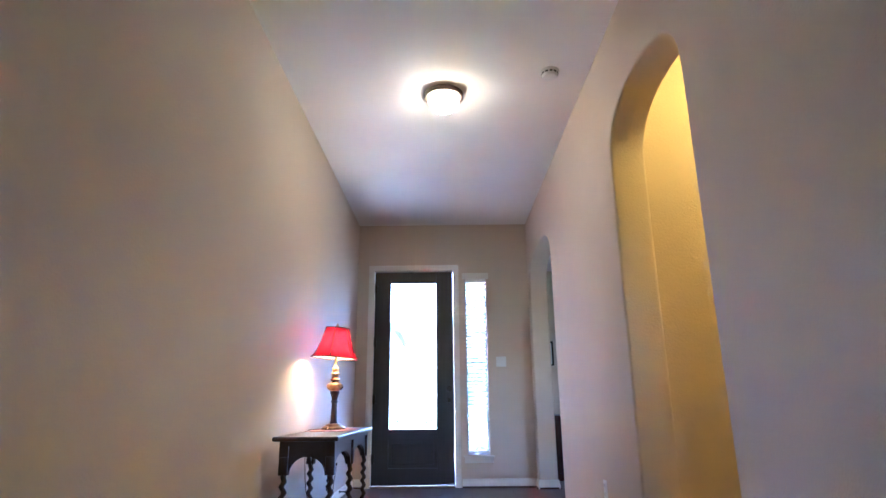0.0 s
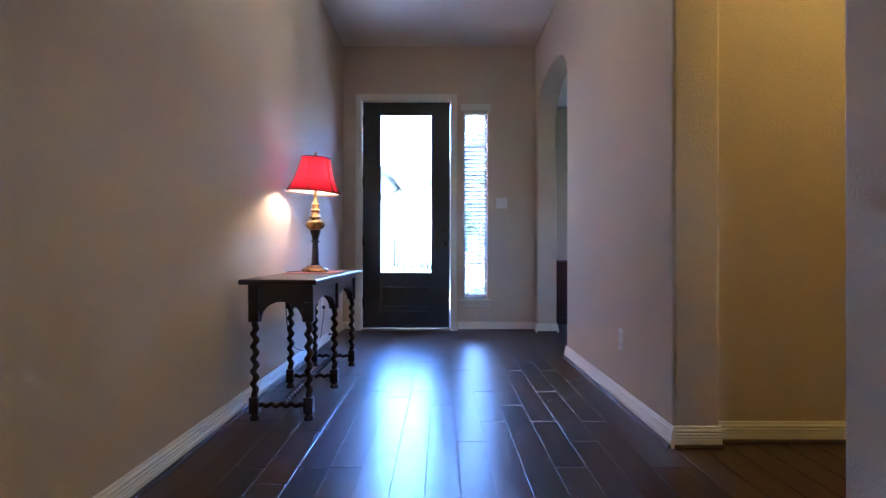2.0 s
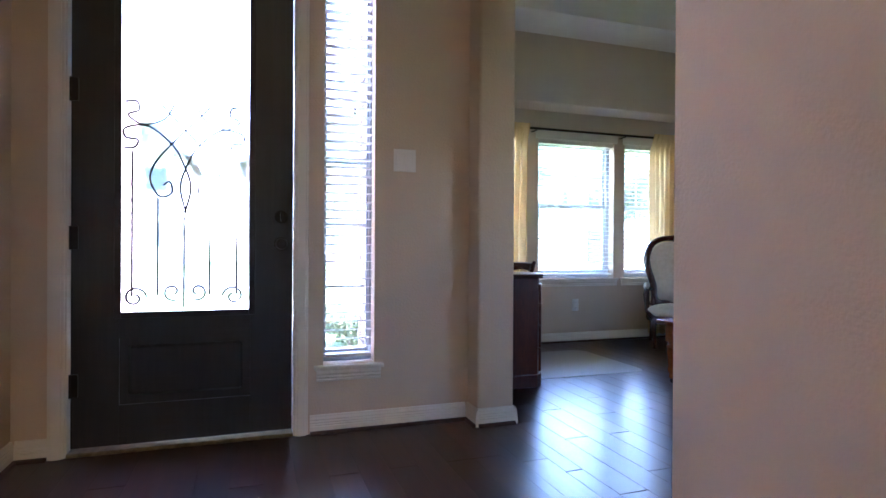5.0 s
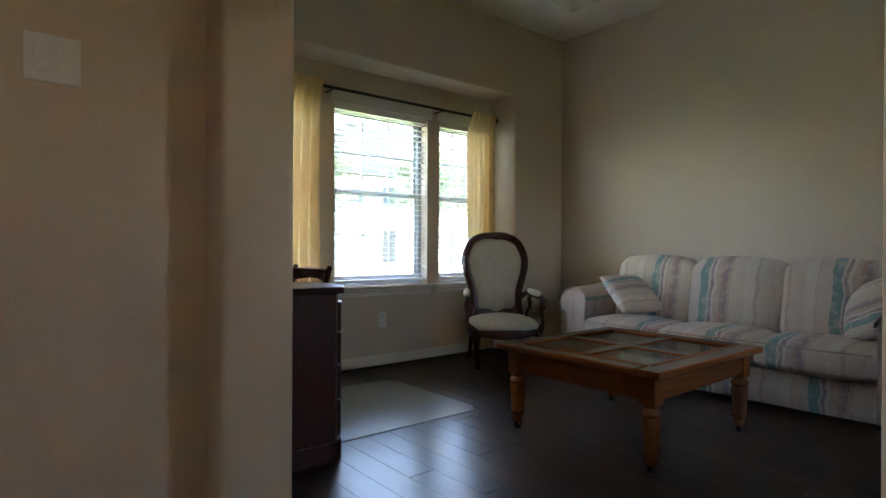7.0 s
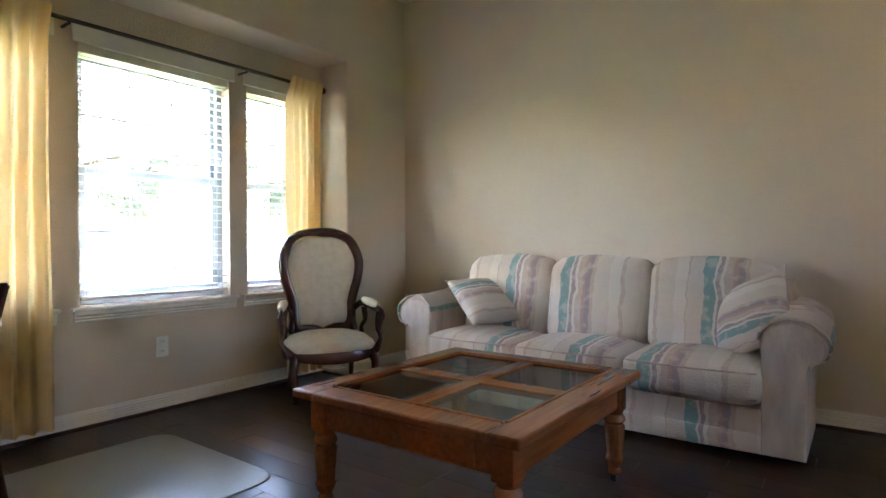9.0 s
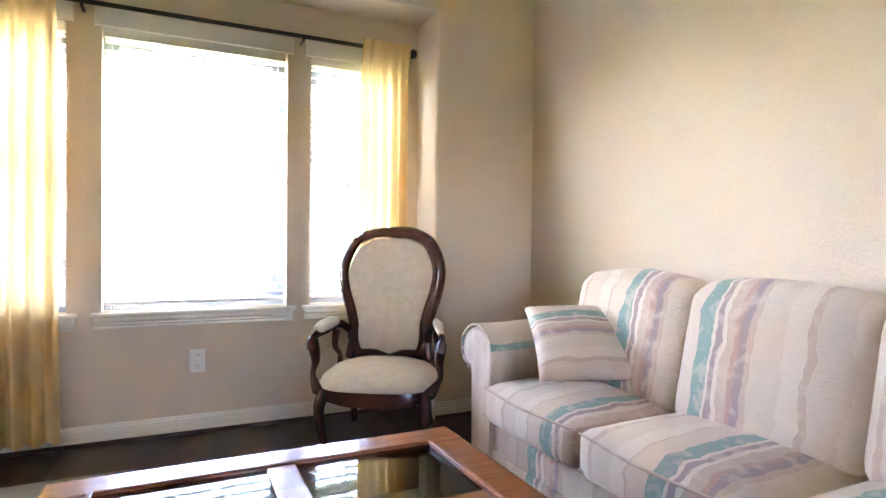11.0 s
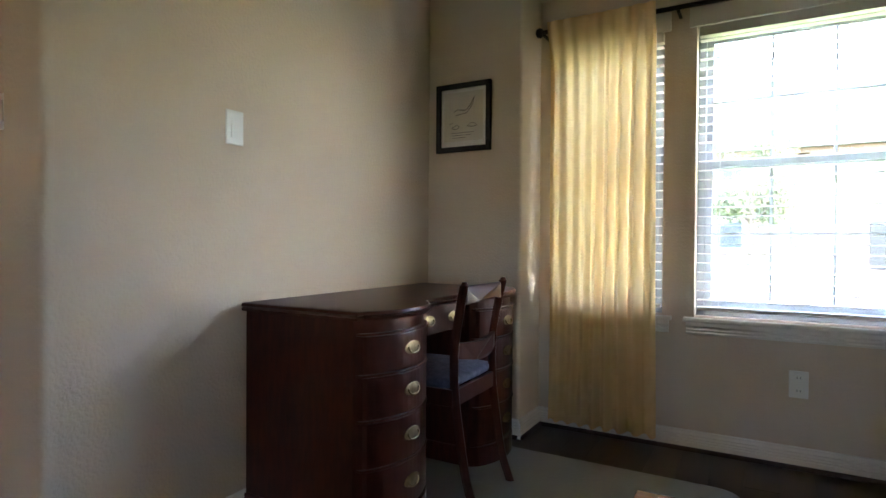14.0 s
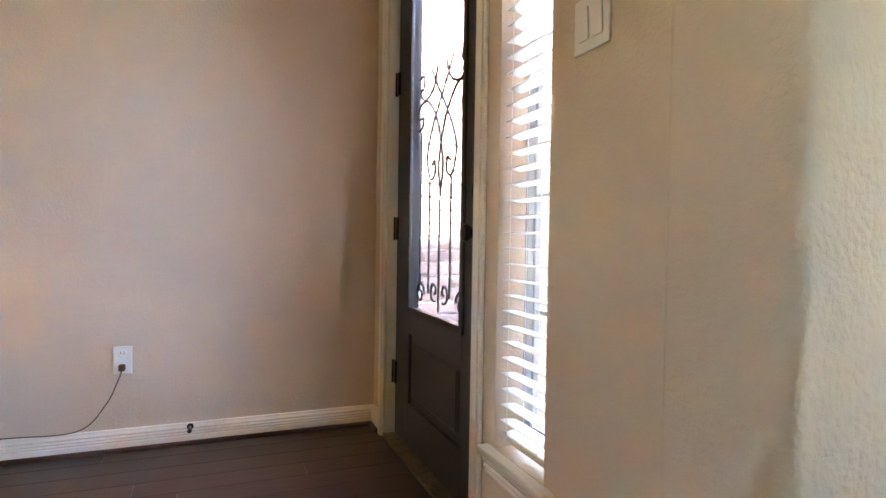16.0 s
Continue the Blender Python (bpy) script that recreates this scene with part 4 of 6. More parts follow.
def table_lamp():
    t = thing("table_lamp", "brass table lamp with a red bell shade, lit, on the console", "table lamp", pose(0.035, -2.35, TOP + 0.007))
    part("base", lathe([(0.085, 0), (0.088, 0.008), (0.082, 0.018), (0.060, 0.026), (0.056, 0.034), (0.036, 0.042)], 28), M_BRASS, t, "", True)
    part("column", lathe([(0.030, 0.042), (0.024, 0.06), (0.022, 0.12), (0.019, 0.185), (0.030, 0.195), (0.020, 0.205), (0.024, 0.225), (0.034, 0.255), (0.036, 0.268)], 20), M_CONSOLE, t, "dark turned column", True)
    part("vase", lathe([(0.030, 0.268), (0.052, 0.280), (0.062, 0.300), (0.058, 0.318), (0.036, 0.332), (0.026, 0.340), (0.040, 0.352), (0.030, 0.362), (0.024, 0.385), (0.036, 0.395), (0.024, 0.405), (0.022, 0.418), (0.028, 0.432), (0.016, 0.452), (0.012, 0.46)], 24), M_BRASS, t, "ringed brass vase section", True)
    part("neck", lathe([(0.011, 0.46), (0.010, 0.53), (0.016, 0.535), (0.016, 0.56)], 14), M_BRASS, t, "", True)
    part("bulb", lathe([(0.010, 0.56), (0.014, 0.57), (0.028, 0.605), (0.024, 0.63), (0.008, 0.645)], 16), M_BULB, t, "glowing bulb", True)
    # bell shade with six gores
    prof = [(0.176, 0.510), (0.160, 0.530), (0.138, 0.570), (0.118, 0.625), (0.102, 0.68), (0.090, 0.735)]
    bm = bmesh.new()
    seg = 36
    def ring(r, z, inner):
        return [bm.verts.new(((r - inner) * (1 - 0.018 * math.cos(6 * 2 * math.pi * i / seg) ** 2) * math.cos(2 * math.pi * i / seg), (r - inner) * (1 - 0.018 * math.cos(6 * 2 * math.pi * i / seg) ** 2) * math.sin(2 * math.pi * i / seg), z)) for i in range(seg)]
    rings = [ring(r, z, 0) for r, z in prof]
    for a, b in zip(rings, rings[1:]):
        for i in range(seg):
            bm.faces.new((a[i], a[(i + 1) % seg], b[(i + 1) % seg], b[i]))
    shade = part("shade", bm, M_SHADE, t, "red fabric bell shade, a little askew", True)
    shade.matrix_local = Matrix.Translation((0, 0, 0.70)) @ Matrix.Rotation(radians(4), 4, "Y") @ Matrix.Translation((0, 0, -0.70))
    part("lining", lathe([(r - 0.010, z + 0.003) for r, z in prof], 36, cap=False), M_SHADELINER, shade, "cream lining", True)
    for z, r in ((0.510, 0.176), (0.735, 0.090)):
        part("rim_trim", tube([(r * math.cos(2 * math.pi * i / 36), r * math.sin(2 * math.pi * i / 36), z) for i in range(36)], 0.004, 6, True), M_BLACK, shade)
    for k in range(6):
        w = math.pi / 6 + k * math.pi / 3
        part("seam_trim", tube([((r + 0.001) * math.cos(w), (r + 0.001) * math.sin(w), z) for r, z in prof], 0.003, 5), M_BLACK, shade)
    bm = tube([(-0.088, 0, 0.728), (0, 0, 0.728), (0.088, 0, 0.728)], 0.002, 5)
    add_tube(bm, [(0.0, 0, 0.728)] + [(0.05 * math.sin(math.pi * k / 10), 0, 0.728 - 0.19 * k / 10) for k in range(1, 10)] + [(0.012, 0, 0.537)], 0.002, 5)
    part("harp", bm, M_BRASS, t)
    part("finial", lathe([(0.006, 0.728), (0.010, 0.740), (0.013, 0.752), (0.009, 0.764), (0.003, 0.772)], 14), M_BRASS, t, "", True)


table_lamp()


def lamp_cord():
    w = HL + 0.02
    path = smooth_path([(-0.04, -2.36, TOP + 0.012), (-0.08, -2.46, TOP + 0.010), (-0.125, -2.40, TOP + 0.006), (w + 0.02, -2.3, TOP - 0.01), (w, -2.26, 0.60), (w, -2.15, 0.25), (w + 0.006, -1.80, 0.105), (w + 0.006, -1.45, 0.105), (w + 0.006, -1.20, 0.105), (w, -1.10, 0.20), (w + 0.006, -1.05, 0.31), (w, -1.04, 0.345)], 70)
    t = thing("power_cord", "thin brown lamp cord running down to the outlet", "power cord")
    part("cord", tube(path, 0.0028, 6), M_CORD, t)
    part("plug", box(HL + 0.008, HL + 0.035, -1.052, -1.028, 0.340, 0.366, bevel=0.004), M_CORD, t)


lamp_cord()


# ---- curtains ----
def curtain(x0, x1, y, z0, z1, folds, label, seed):
    rnd = random.Random(seed)
    t = thing("curtain", label, "curtain", group="gold curtains")
    nx, nz = folds * 10, 30
    ph = [rnd.uniform(-0.5, 0.5) for _ in range(folds + 2)]
    bm = bmesh.new()
    grid = []
    for j in range(nz + 1):
        v = j / nz
        z = z1 + (z0 - z1) * v
        row = []
        for i in range(nx + 1):
            u = i / nx
            k = u * folds
            amp = (0.020 + 0.010 * math.sin(math.pi * min(1, v * 1.1))) * (0.8 + 0.4 * math.sin(5.3 * u + 1.2 * v + seed))
            amp *= min(1.0, 0.25 + 8 * v)
            w = math.sin(2 * math.pi * (k + 0.22 * math.sin(4.1 * u * folds / 5 + seed) * min(1, 2 * v)))
            pinch = 0.10 * math.exp(-((v - 0.05) / 0.03) ** 2)
            xx = x0 + (x1 - x0) * (u - pinch * math.sin(2 * math.pi * k) / folds / 2) + 0.012 * math.sin(3 * v + 5 * u) * v
            row.append(bm.verts.new((xx, y + amp * w + 0.006 * math.sin(9 * v + 4 * u) - 0.055 * math.exp(-(v / 0.05) ** 2), z + 0.006 * math.sin(2 * math.pi * k) * (v > 0.98))))
        grid.append(row)
    for j in range(nz):
        for i in range(nx):
            bm.faces.new((grid[j][i], grid[j][i + 1], grid[j + 1][i + 1], grid[j + 1][i]))
    part("drape", bm, M_CURTAIN, t, smooth=True)
    return t


curtain(2.660, 3.175, 1.945, 0.055, 2.062, 8, "long gold pleated curtain hanging from the rod, glowing with daylight", 3)
curtain(4.560, 4.835, 1.945, 0.055, 2.062, 5, "bunched gold pleated curtain hanging behind the armchair", 8)


def curtain_rod():
    t = thing("curtain_rod", "dark bronze curtain rod with round finials", "curtain rod")
    part("rod", tube([(2.615, 1.935, 2.03), (4.855, 1.935, 2.03)], 0.011, 12), M_DARKMETAL, t)
    for x in (2.612, 4.858):
        part("finial", lathe([(0.010, -0.012), (0.020, -0.008), (0.026, 0.004), (0.022, 0.018), (0.008, 0.026)], 16, Matrix.Translation((x, 1.935, 2.03)) @ Matrix.Rotation(radians(-90 if x < 3 else 90), 4, "Y")), M_DARKMETAL, t, "", True)
    for x in (2.63, 3.265, 4.25, 4.84):
        part("bracket", box(x - 0.007, x + 0.007, 1.935, NY, 2.010, 2.020, bevel=0.002), M_DARKMETAL, t)


curtain_rod()


# ---- picture ----
def picture():
    x0, x1, z0, z1 = 2.11, 2.423, 1.425, 1.776
    t = thing("framed_print", "small black framed sketch print on the wall above the desk", "picture frame")
    f = 0.026
    bm = bmesh.new()
    for a in ((x0, x0 + f, z0, z1), (x1 - f, x1, z0, z1), (x0 + f, x1 - f, z0, z0 + f), (x0 + f, x1 - f, z1 - f, z1)):
        add_box(bm, a[0], a[1], WY - 0.024, WY - 0.002, a[2], a[3], bevel=0.003)
    part("frame", bm, M_BLACK, t)
    part("mount", box(x0 + f, x1 - f, WY - 0.010, WY - 0.004, z0 + f, z1 - f), M_MATTE, t)
    print_ = part("print", box(x0 + 0.045, x1 - 0.045, WY - 0.0125, WY - 0.0105, z0 + 0.055, z1 - 0.045), M_PAPER, t, "cream paper with ink lines")
    y = WY - 0.0135
    X, Z = lambda u: x0 + 0.045 + (x1 - x0 - 0.09) * u, lambda v: z0 + 0.055 + (z1 - z0 - 0.10) * v
    for path in (((0.78, 0.88), (0.66, 0.70), (0.55, 0.62), (0.40, 0.63)), ((0.78, 0.88), (0.74, 0.74), (0.64, 0.62), (0.55, 0.55)), ((0.25, 0.60), (0.36, 0.645), (0.52, 0.63)), ((0.30, 0.53), (0.45, 0.55), (0.58, 0.56)),
                 ((0.20, 0.27), (0.32, 0.33), (0.40, 0.28), (0.30, 0.25), (0.20, 0.27)), ((0.60, 0.30), (0.72, 0.36), (0.85, 0.30), (0.72, 0.28), (0.60, 0.30)), ((0.14, 0.36), (0.22, 0.38))):
        part("ink_line", tube(smooth_path([(X(u), y, Z(v)) for u, v in path], 14), 0.0016, 4), M_INK, print_)
    for v, a, b in ((0.17, 0.22, 0.78), (0.12, 0.22, 0.70), (0.07, 0.22, 0.55)):
        part("ink_line", box(X(a), X(b), y, y + 0.001, Z(v) - 0.0012, Z(v) + 0.0012), M_INK, print_)
    part("glazing", box(x0 + f, x1 - f, WY - 0.0185, WY - 0.0170, z0 + f, z1 - f), M_GLASS, t)


picture()


# ---- living room furniture ----
def sofa():
    """Three-seat sofa, local y along its length, front towards -x."""
    t = thing("sofa", "three-seat sofa in cream cloth with teal and rose stripes", "sofa", pose(-0.03, 0.06, 0))
    L, R, xb, xf = 0.885, -0.885, 5.50, 4.86
    part("base", soft_box(xf, xb, R - 0.02, L + 0.02, 0.035, 0.235, 0.0, 0.025, 6), M_SOFA[2], t, smooth=True)
    part("front_border", soft_box(xf - 0.012, xf + 0.04, R - 0.01, L + 0.01, 0.035, 0.125, 0.0, 0.015, 4), M_SOFA[2], t, smooth=True)
    part("back_frame", soft_box(5.34, xb + 0.02, R - 0.08, L + 0.08, 0.10, 0.76, 0.0, 0.05, 6), M_SOFAPLAIN, t, smooth=True)
    w = (L - R) / 3
    for k in range(3):
        y1 = L - k * w
        y0 = y1 - w
        bm = soft_box(xf - 0.055, 5.36, y0 + 0.003, y1 - 0.003, 0.24, 0.405, 0.026, 0.045, 10)
        cush = part("seat_cushion", bm, M_SOFA[3 + k], t, smooth=True)
        for z in (0.275, 0.385):
            pts = [(xf - 0.052, y0 + 0.02, z), (xf - 0.066 - (0.012 if z > 0.3 else 0), (y0 + y1) / 2, z), (xf - 0.052, y1 - 0.02, z)]
            part("piping", tube(smooth_path(pts, 16), 0.0045, 6), M_SOFAPLAIN, cush, smooth=True)
        bm = soft_box(5.20, 5.40, y0 + 0.002, y1 - 0.002, 0.36, 0.835, 0.030, 0.065, 10)
        for v in bm.verts:
            s = (v.co.z - 0.36) / 0.475
            v.co.x += 0.10 * s - 0.02 + 0.012 * math.sin(math.pi * s)
            v.co.z += 0.012 * noise.noise(v.co * 4 + Vector((k * 9, 0, 0)))
        part("back_cushion", bm, M_SOFA[k], t, smooth=True)
    for s, name in ((1, "arm"), (-1, "arm")):
        y_in = L if s > 0 else R
        o = [(y_in - s * 0.01, 0.04), (y_in - s * 0.01, 0.44), (y_in - s * 0.012, 0.53), (y_in + s * 0.02, 0.585), (y_in + s * 0.085, 0.612), (y_in + s * 0.16, 0.60), (y_in + s * 0.215, 0.555), (y_in + s * 0.225, 0.50), (y_in + s * 0.20, 0.455), (y_in + s * 0.165, 0.445), (y_in + s * 0.155, 0.40), (y_in + s * 0.15, 0.04)]
        path = smooth_path([(p[0], 0, p[1]) for p in o[1:11]], 30)
        o2 = [o[0]] + [(p.x, p.z) for p in path] + [o[11]]
        bm = bmesh.new()
        rows = []
        for x, k in ((4.840, 0.93), (4.848, 0.985), (4.865, 1.0), (4.95, 1.0), (5.15, 1.0), (5.30, 1.0), (5.42, 1.0)):
            cy, cz = y_in + s * 0.08, 0.3
            sag = 0.05 * max(0, (x - 5.0) / 0.42) ** 1.3
            rows.append([bm.verts.new((x, cy + (a - cy) * k, cz + (b - cz) * k + sag * max(0, (b - 0.3) / 0.3))) for a, b in o2])
        for a, b in zip(rows, rows[1:]):
            for i in range(len(a) - 1):
                bm.faces.new((a[i], a[i + 1], b[i + 1], b[i]))
            bm.faces.new((a[-1], a[0], b[0], b[-1]))
        bm.faces.new(rows[0]), bm.faces.new(rows[-1][::-1])
        bmesh.ops.recalc_face_normals(bm, faces=bm.faces[:])
        arm = part("arm", bm, M_SOFAPLAIN, t, "rolled arm in pale marbled cloth", smooth=True)
        # loose arm cover lying over the roll
        bm = bmesh.new()
        rows = []
        for x in (4.833, 4.87, 4.96, 5.10, 5.22):
            row = []
            for k in range(25):
                p = path[3 + k]
                nrm = (p - Vector((y_in + s * 0.10, 0, 0.50))).normalized()
                q = p + nrm * (0.012 + 0.004 * noise.noise((x * 9, k * 0.5, s)))
                row.append(bm.verts.new((x, q.x, q.z + (0.045 * max(0, (x - 5.0) / 0.42) ** 1.3))))
            rows.append(row)
        for a, b in zip(rows, rows[1:]):
            for i in range(len(a) - 1):
                bm.faces.new((a[i], a[i + 1], b[i + 1], b[i]))
        r = bmesh.ops.extrude_face_region(bm, geom=bm.faces[:])
        for v in r["geom"]:
            if isinstance(v, bmesh.types.BMVert):
                v.co += (Vector((v.co.x, y_in + s * 0.10, 0.50)) - v.co).normalized() * 0.008
        bmesh.ops.recalc_face_normals(bm, faces=bm.faces[:])
        part("arm_cover", bm, M_SOFAARM, arm, "loose striped arm cover", smooth=True)
        part("arm_welt", tube([(4.842, y_in + s * 0.08 + (p.x - y_in - s * 0.08) * 0.955, 0.3 + (p.z - 0.3) * 0.955) for p in path[4:27]], 0.005, 6), M_SOFAPLAIN, arm, smooth=True)
    for x, y in ((4.93, L), (4.93, R), (5.44, L), (5.44, R)):
        part("foot", lathe([(0.022, 0), (0.026, 0.03), (0.026, 0.036)], 12, Matrix.Translation((x, y, 0))), M_BLACK, t)
    return t


sofa()


def pillow(m, label):
    t = tagged(part("throw_pillow", bmesh.new(), M_PILLOW), label, "pillow", "striped throw pillows")
    bm = bmesh.new()
    n, h = 16, 0.195
    top, bot = {}, {}
    for i in range(n + 1):
        for j in range(n + 1):
            u, v = -1 + 2 * i / n, -1 + 2 * j / n
            k = 1 - 0.07 * (1 - u * u) * abs(v) ** 3 - 0.0
            k2 = 1 - 0.07 * (1 - v * v) * abs(u) ** 3
            th = 0.068 * ((1 - u * u) * (1 - v * v)) ** 0.42 + 0.004 * noise.noise((u * 3, v * 3, 2))
            top[i, j] = bm.verts.new((u * h * k2, v * h * k, max(0.002, th)))
            bot[i, j] = top[i, j] if i in (0, n) or j in (0, n) else bm.verts.new((u * h * k2, v * h * k, -max(0.002, th)))
    for i in range(n):
        for j in range(n):
            bm.faces.new((top[i, j], top[i + 1, j], top[i + 1, j + 1], top[i, j + 1]))
            bm.faces.new((bot[i, j], bot[i, j + 1], bot[i + 1, j + 1], bot[i + 1, j]))
    bm.to_mesh(t.data)
    bm.free()
    t.data.shade_smooth()
    t.matrix_world = m
    return t


def leaning(centre, right, normal):
    """A pose whose local x runs along right and whose local z points along normal."""
    n = Vector(normal).normalized()
    x = Vector(right)
    x = (x - n * x.dot(n)).normalized()
    y = n.cross(x)
    m = Matrix((x, y, n)).transposed().to_4x4()
    m.translation = centre
    return m


pillow(leaning((5.085, 0.715, 0.585), (0.93, -0.37, 0.0), (-0.24, -0.58, 0.78)), "striped throw pillow leaning against the window-side sofa arm")
pillow(leaning((5.135, -0.735, 0.590), (0.45, 0.75, -0.48), (-0.70, 0.52, 0.44)), "striped throw pillow leaning on the far sofa arm")


def coffee_table():
    t = thing("coffee_table", "square honey-wood coffee table with four glass panes", "coffee table")
    x0, x1, y0, y1, z = 3.39, 4.372, -0.462, 0.435, 0.432
    f, c = 0.105, 0.07
    xm, ym = (x0 + x1) / 2, (y0 + y1) / 2
    top = part("top_frame", bmesh.new(), M_OAK, t)
    bm = bmesh.new()
    for a in ((x0, x1, y0, y0 + f), (x0, x1, y1 - f, y1), (x0, x0 + f, y0 + f, y1 - f), (x1 - f, x1, y0 + f, y1 - f)):
        add_box(bm, *a, z - 0.032, z, bevel=0.009, seg=3)
    for a in ((x0 + f - 0.012, x0 + f, y0 + f, y1 - f), (x1 - f, x1 - f + 0.012, y0 + f, y1 - f), (x0 + f, x1 - f, y0 + f - 0.012, y0 + f), (x0 + f, x1 - f, y1 - f, y1 - f + 0.012)):
        add_box(bm, *a, z - 0.004, z + 0.005, bevel=0.003)
    bm.to_mesh(top.data)
    bm.free()
    part("crossbar", box(xm - c / 2, xm + c / 2, y0 + f, y1 - f, z - 0.028, z - 0.001, bevel=0.005), M_OAK, t)
    for a, b in ((x0 + f, xm - c / 2), (xm + c / 2, x1 - f)):
        part("crossbar", box(a, b, ym - c / 2, ym + c / 2, z - 0.028, z - 0.001, bevel=0.005), M_OAK, t)
    for a, b in ((x0 + f, xm - c / 2), (xm + c / 2, x1 - f)):
        for p, q in ((y0 + f, ym - c / 2), (ym + c / 2, y1 - f)):
            g = part("glass_pane", box(a, b, p, q, z - 0.012, z - 0.006), M_TABLEGLASS, t, "smoked bevelled glass")
            g.visible_shadow = False
    i = 0.045
    lw = 0.072
    for a in ((x0 + i + lw, x1 - i - lw, y0 + i + 0.01, y0 + i + 0.03), (x0 + i + lw, x1 - i - lw, y1 - i - 0.03, y1 - i - 0.01), (x0 + i + 0.01, x0 + i + 0.03, y0 + i + lw, y1 - i - lw), (x1 - i - 0.03, x1 - i - 0.01, y0 + i + lw, y1 - i - lw)):
        part("apron", box(*a, z - 0.135, z - 0.032, bevel=0.003), M_OAK, t)
    dr = part("drawer_front", box(x0 + i, x0 + i + 0.012, ym - 0.28, ym + 0.28, z - 0.122, z - 0.048, bevel=0.005), M_OAK, t)
    part("knob", lathe([(0.008, 0), (0.008, 0.010), (0.014, 0.016), (0.015, 0.024), (0.008, 0.030)], 14, Matrix.Translation((x0 + i, ym, z - 0.085)) @ Matrix.Rotation(radians(-90), 4, "Y")), M_OAK, dr, smooth=True)
    for x in (x0 + i + lw / 2, x1 - i - lw / 2):
        for y in (y0 + i + lw / 2, y1 - i - lw / 2):
            bm = box(x - lw / 2, x + lw / 2, y - lw / 2, y + lw / 2, z - 0.150, z - 0.032, bevel=0.005)
            seg = 48
            prof = [(0.018, 0.030), (0.026, 0.036), (0.026, 0.046), (0.020, 0.054), (0.028, 0.066), (0.036, 0.085), (0.030, 0.098), (0.032, 0.104), (0.038, 0.175), (0.040, 0.196), (0.033, 0.204), (0.042, 0.214), (0.040, 0.226), (0.030, 0.236), (0.036, 0.250), (0.036, 0.262)]
            b2 = lathe([(p, q * 1.14) for p, q in prof], seg)
            for v in b2.verts:
                if 0.114 < v.co.z < 0.226:
                    k = 1 - 0.07 * (0.5 + 0.5 * math.cos(12 * math.atan2(v.co.y, v.co.x)))
                    v.co.x *= k
                    v.co.y *= k
            join(bm, b2, Matrix.Translation((x, y, 0)))
            leg = part("leg", bm, M_OAK, t, "turned and fluted leg", True)
            part("caster", lathe([(0.017, -0.010), (0.020, -0.006), (0.020, 0.006), (0.017, 0.010)], 16, Matrix.Translation((x, y, 0.020)) @ Matrix.Rotation(radians(90), 4, "X")), M_DARKMETAL, leg, "small dark caster wheel", True)
            part("caster_fork", box(x - 0.006, x + 0.006, y - 0.013, y + 0.013, 0.020, 0.036, bevel=0.003), M_PULL, leg)
    return t


coffee_table()


def back_outline(n=64):
    """Balloon back outline, waisted: (x, z) round its middle, z from -1 to 1."""
    half = [(0, 1.0), (0.42, 0.98), (0.80, 0.82), (1.0, 0.45), (0.96, 0.10), (0.83, -0.22), (0.75, -0.48), (0.75, -0.70), (0.64, -0.90), (0.32, -0.92), (0, -1.0)]
    right = smooth_path([(x, 0, z) for x, z in half], n // 2 + 1)
    pts = [(p.x, p.z) for p in right]
    return pts[:-1] + [(-x, z) for x, z in reversed(pts)][:-1]


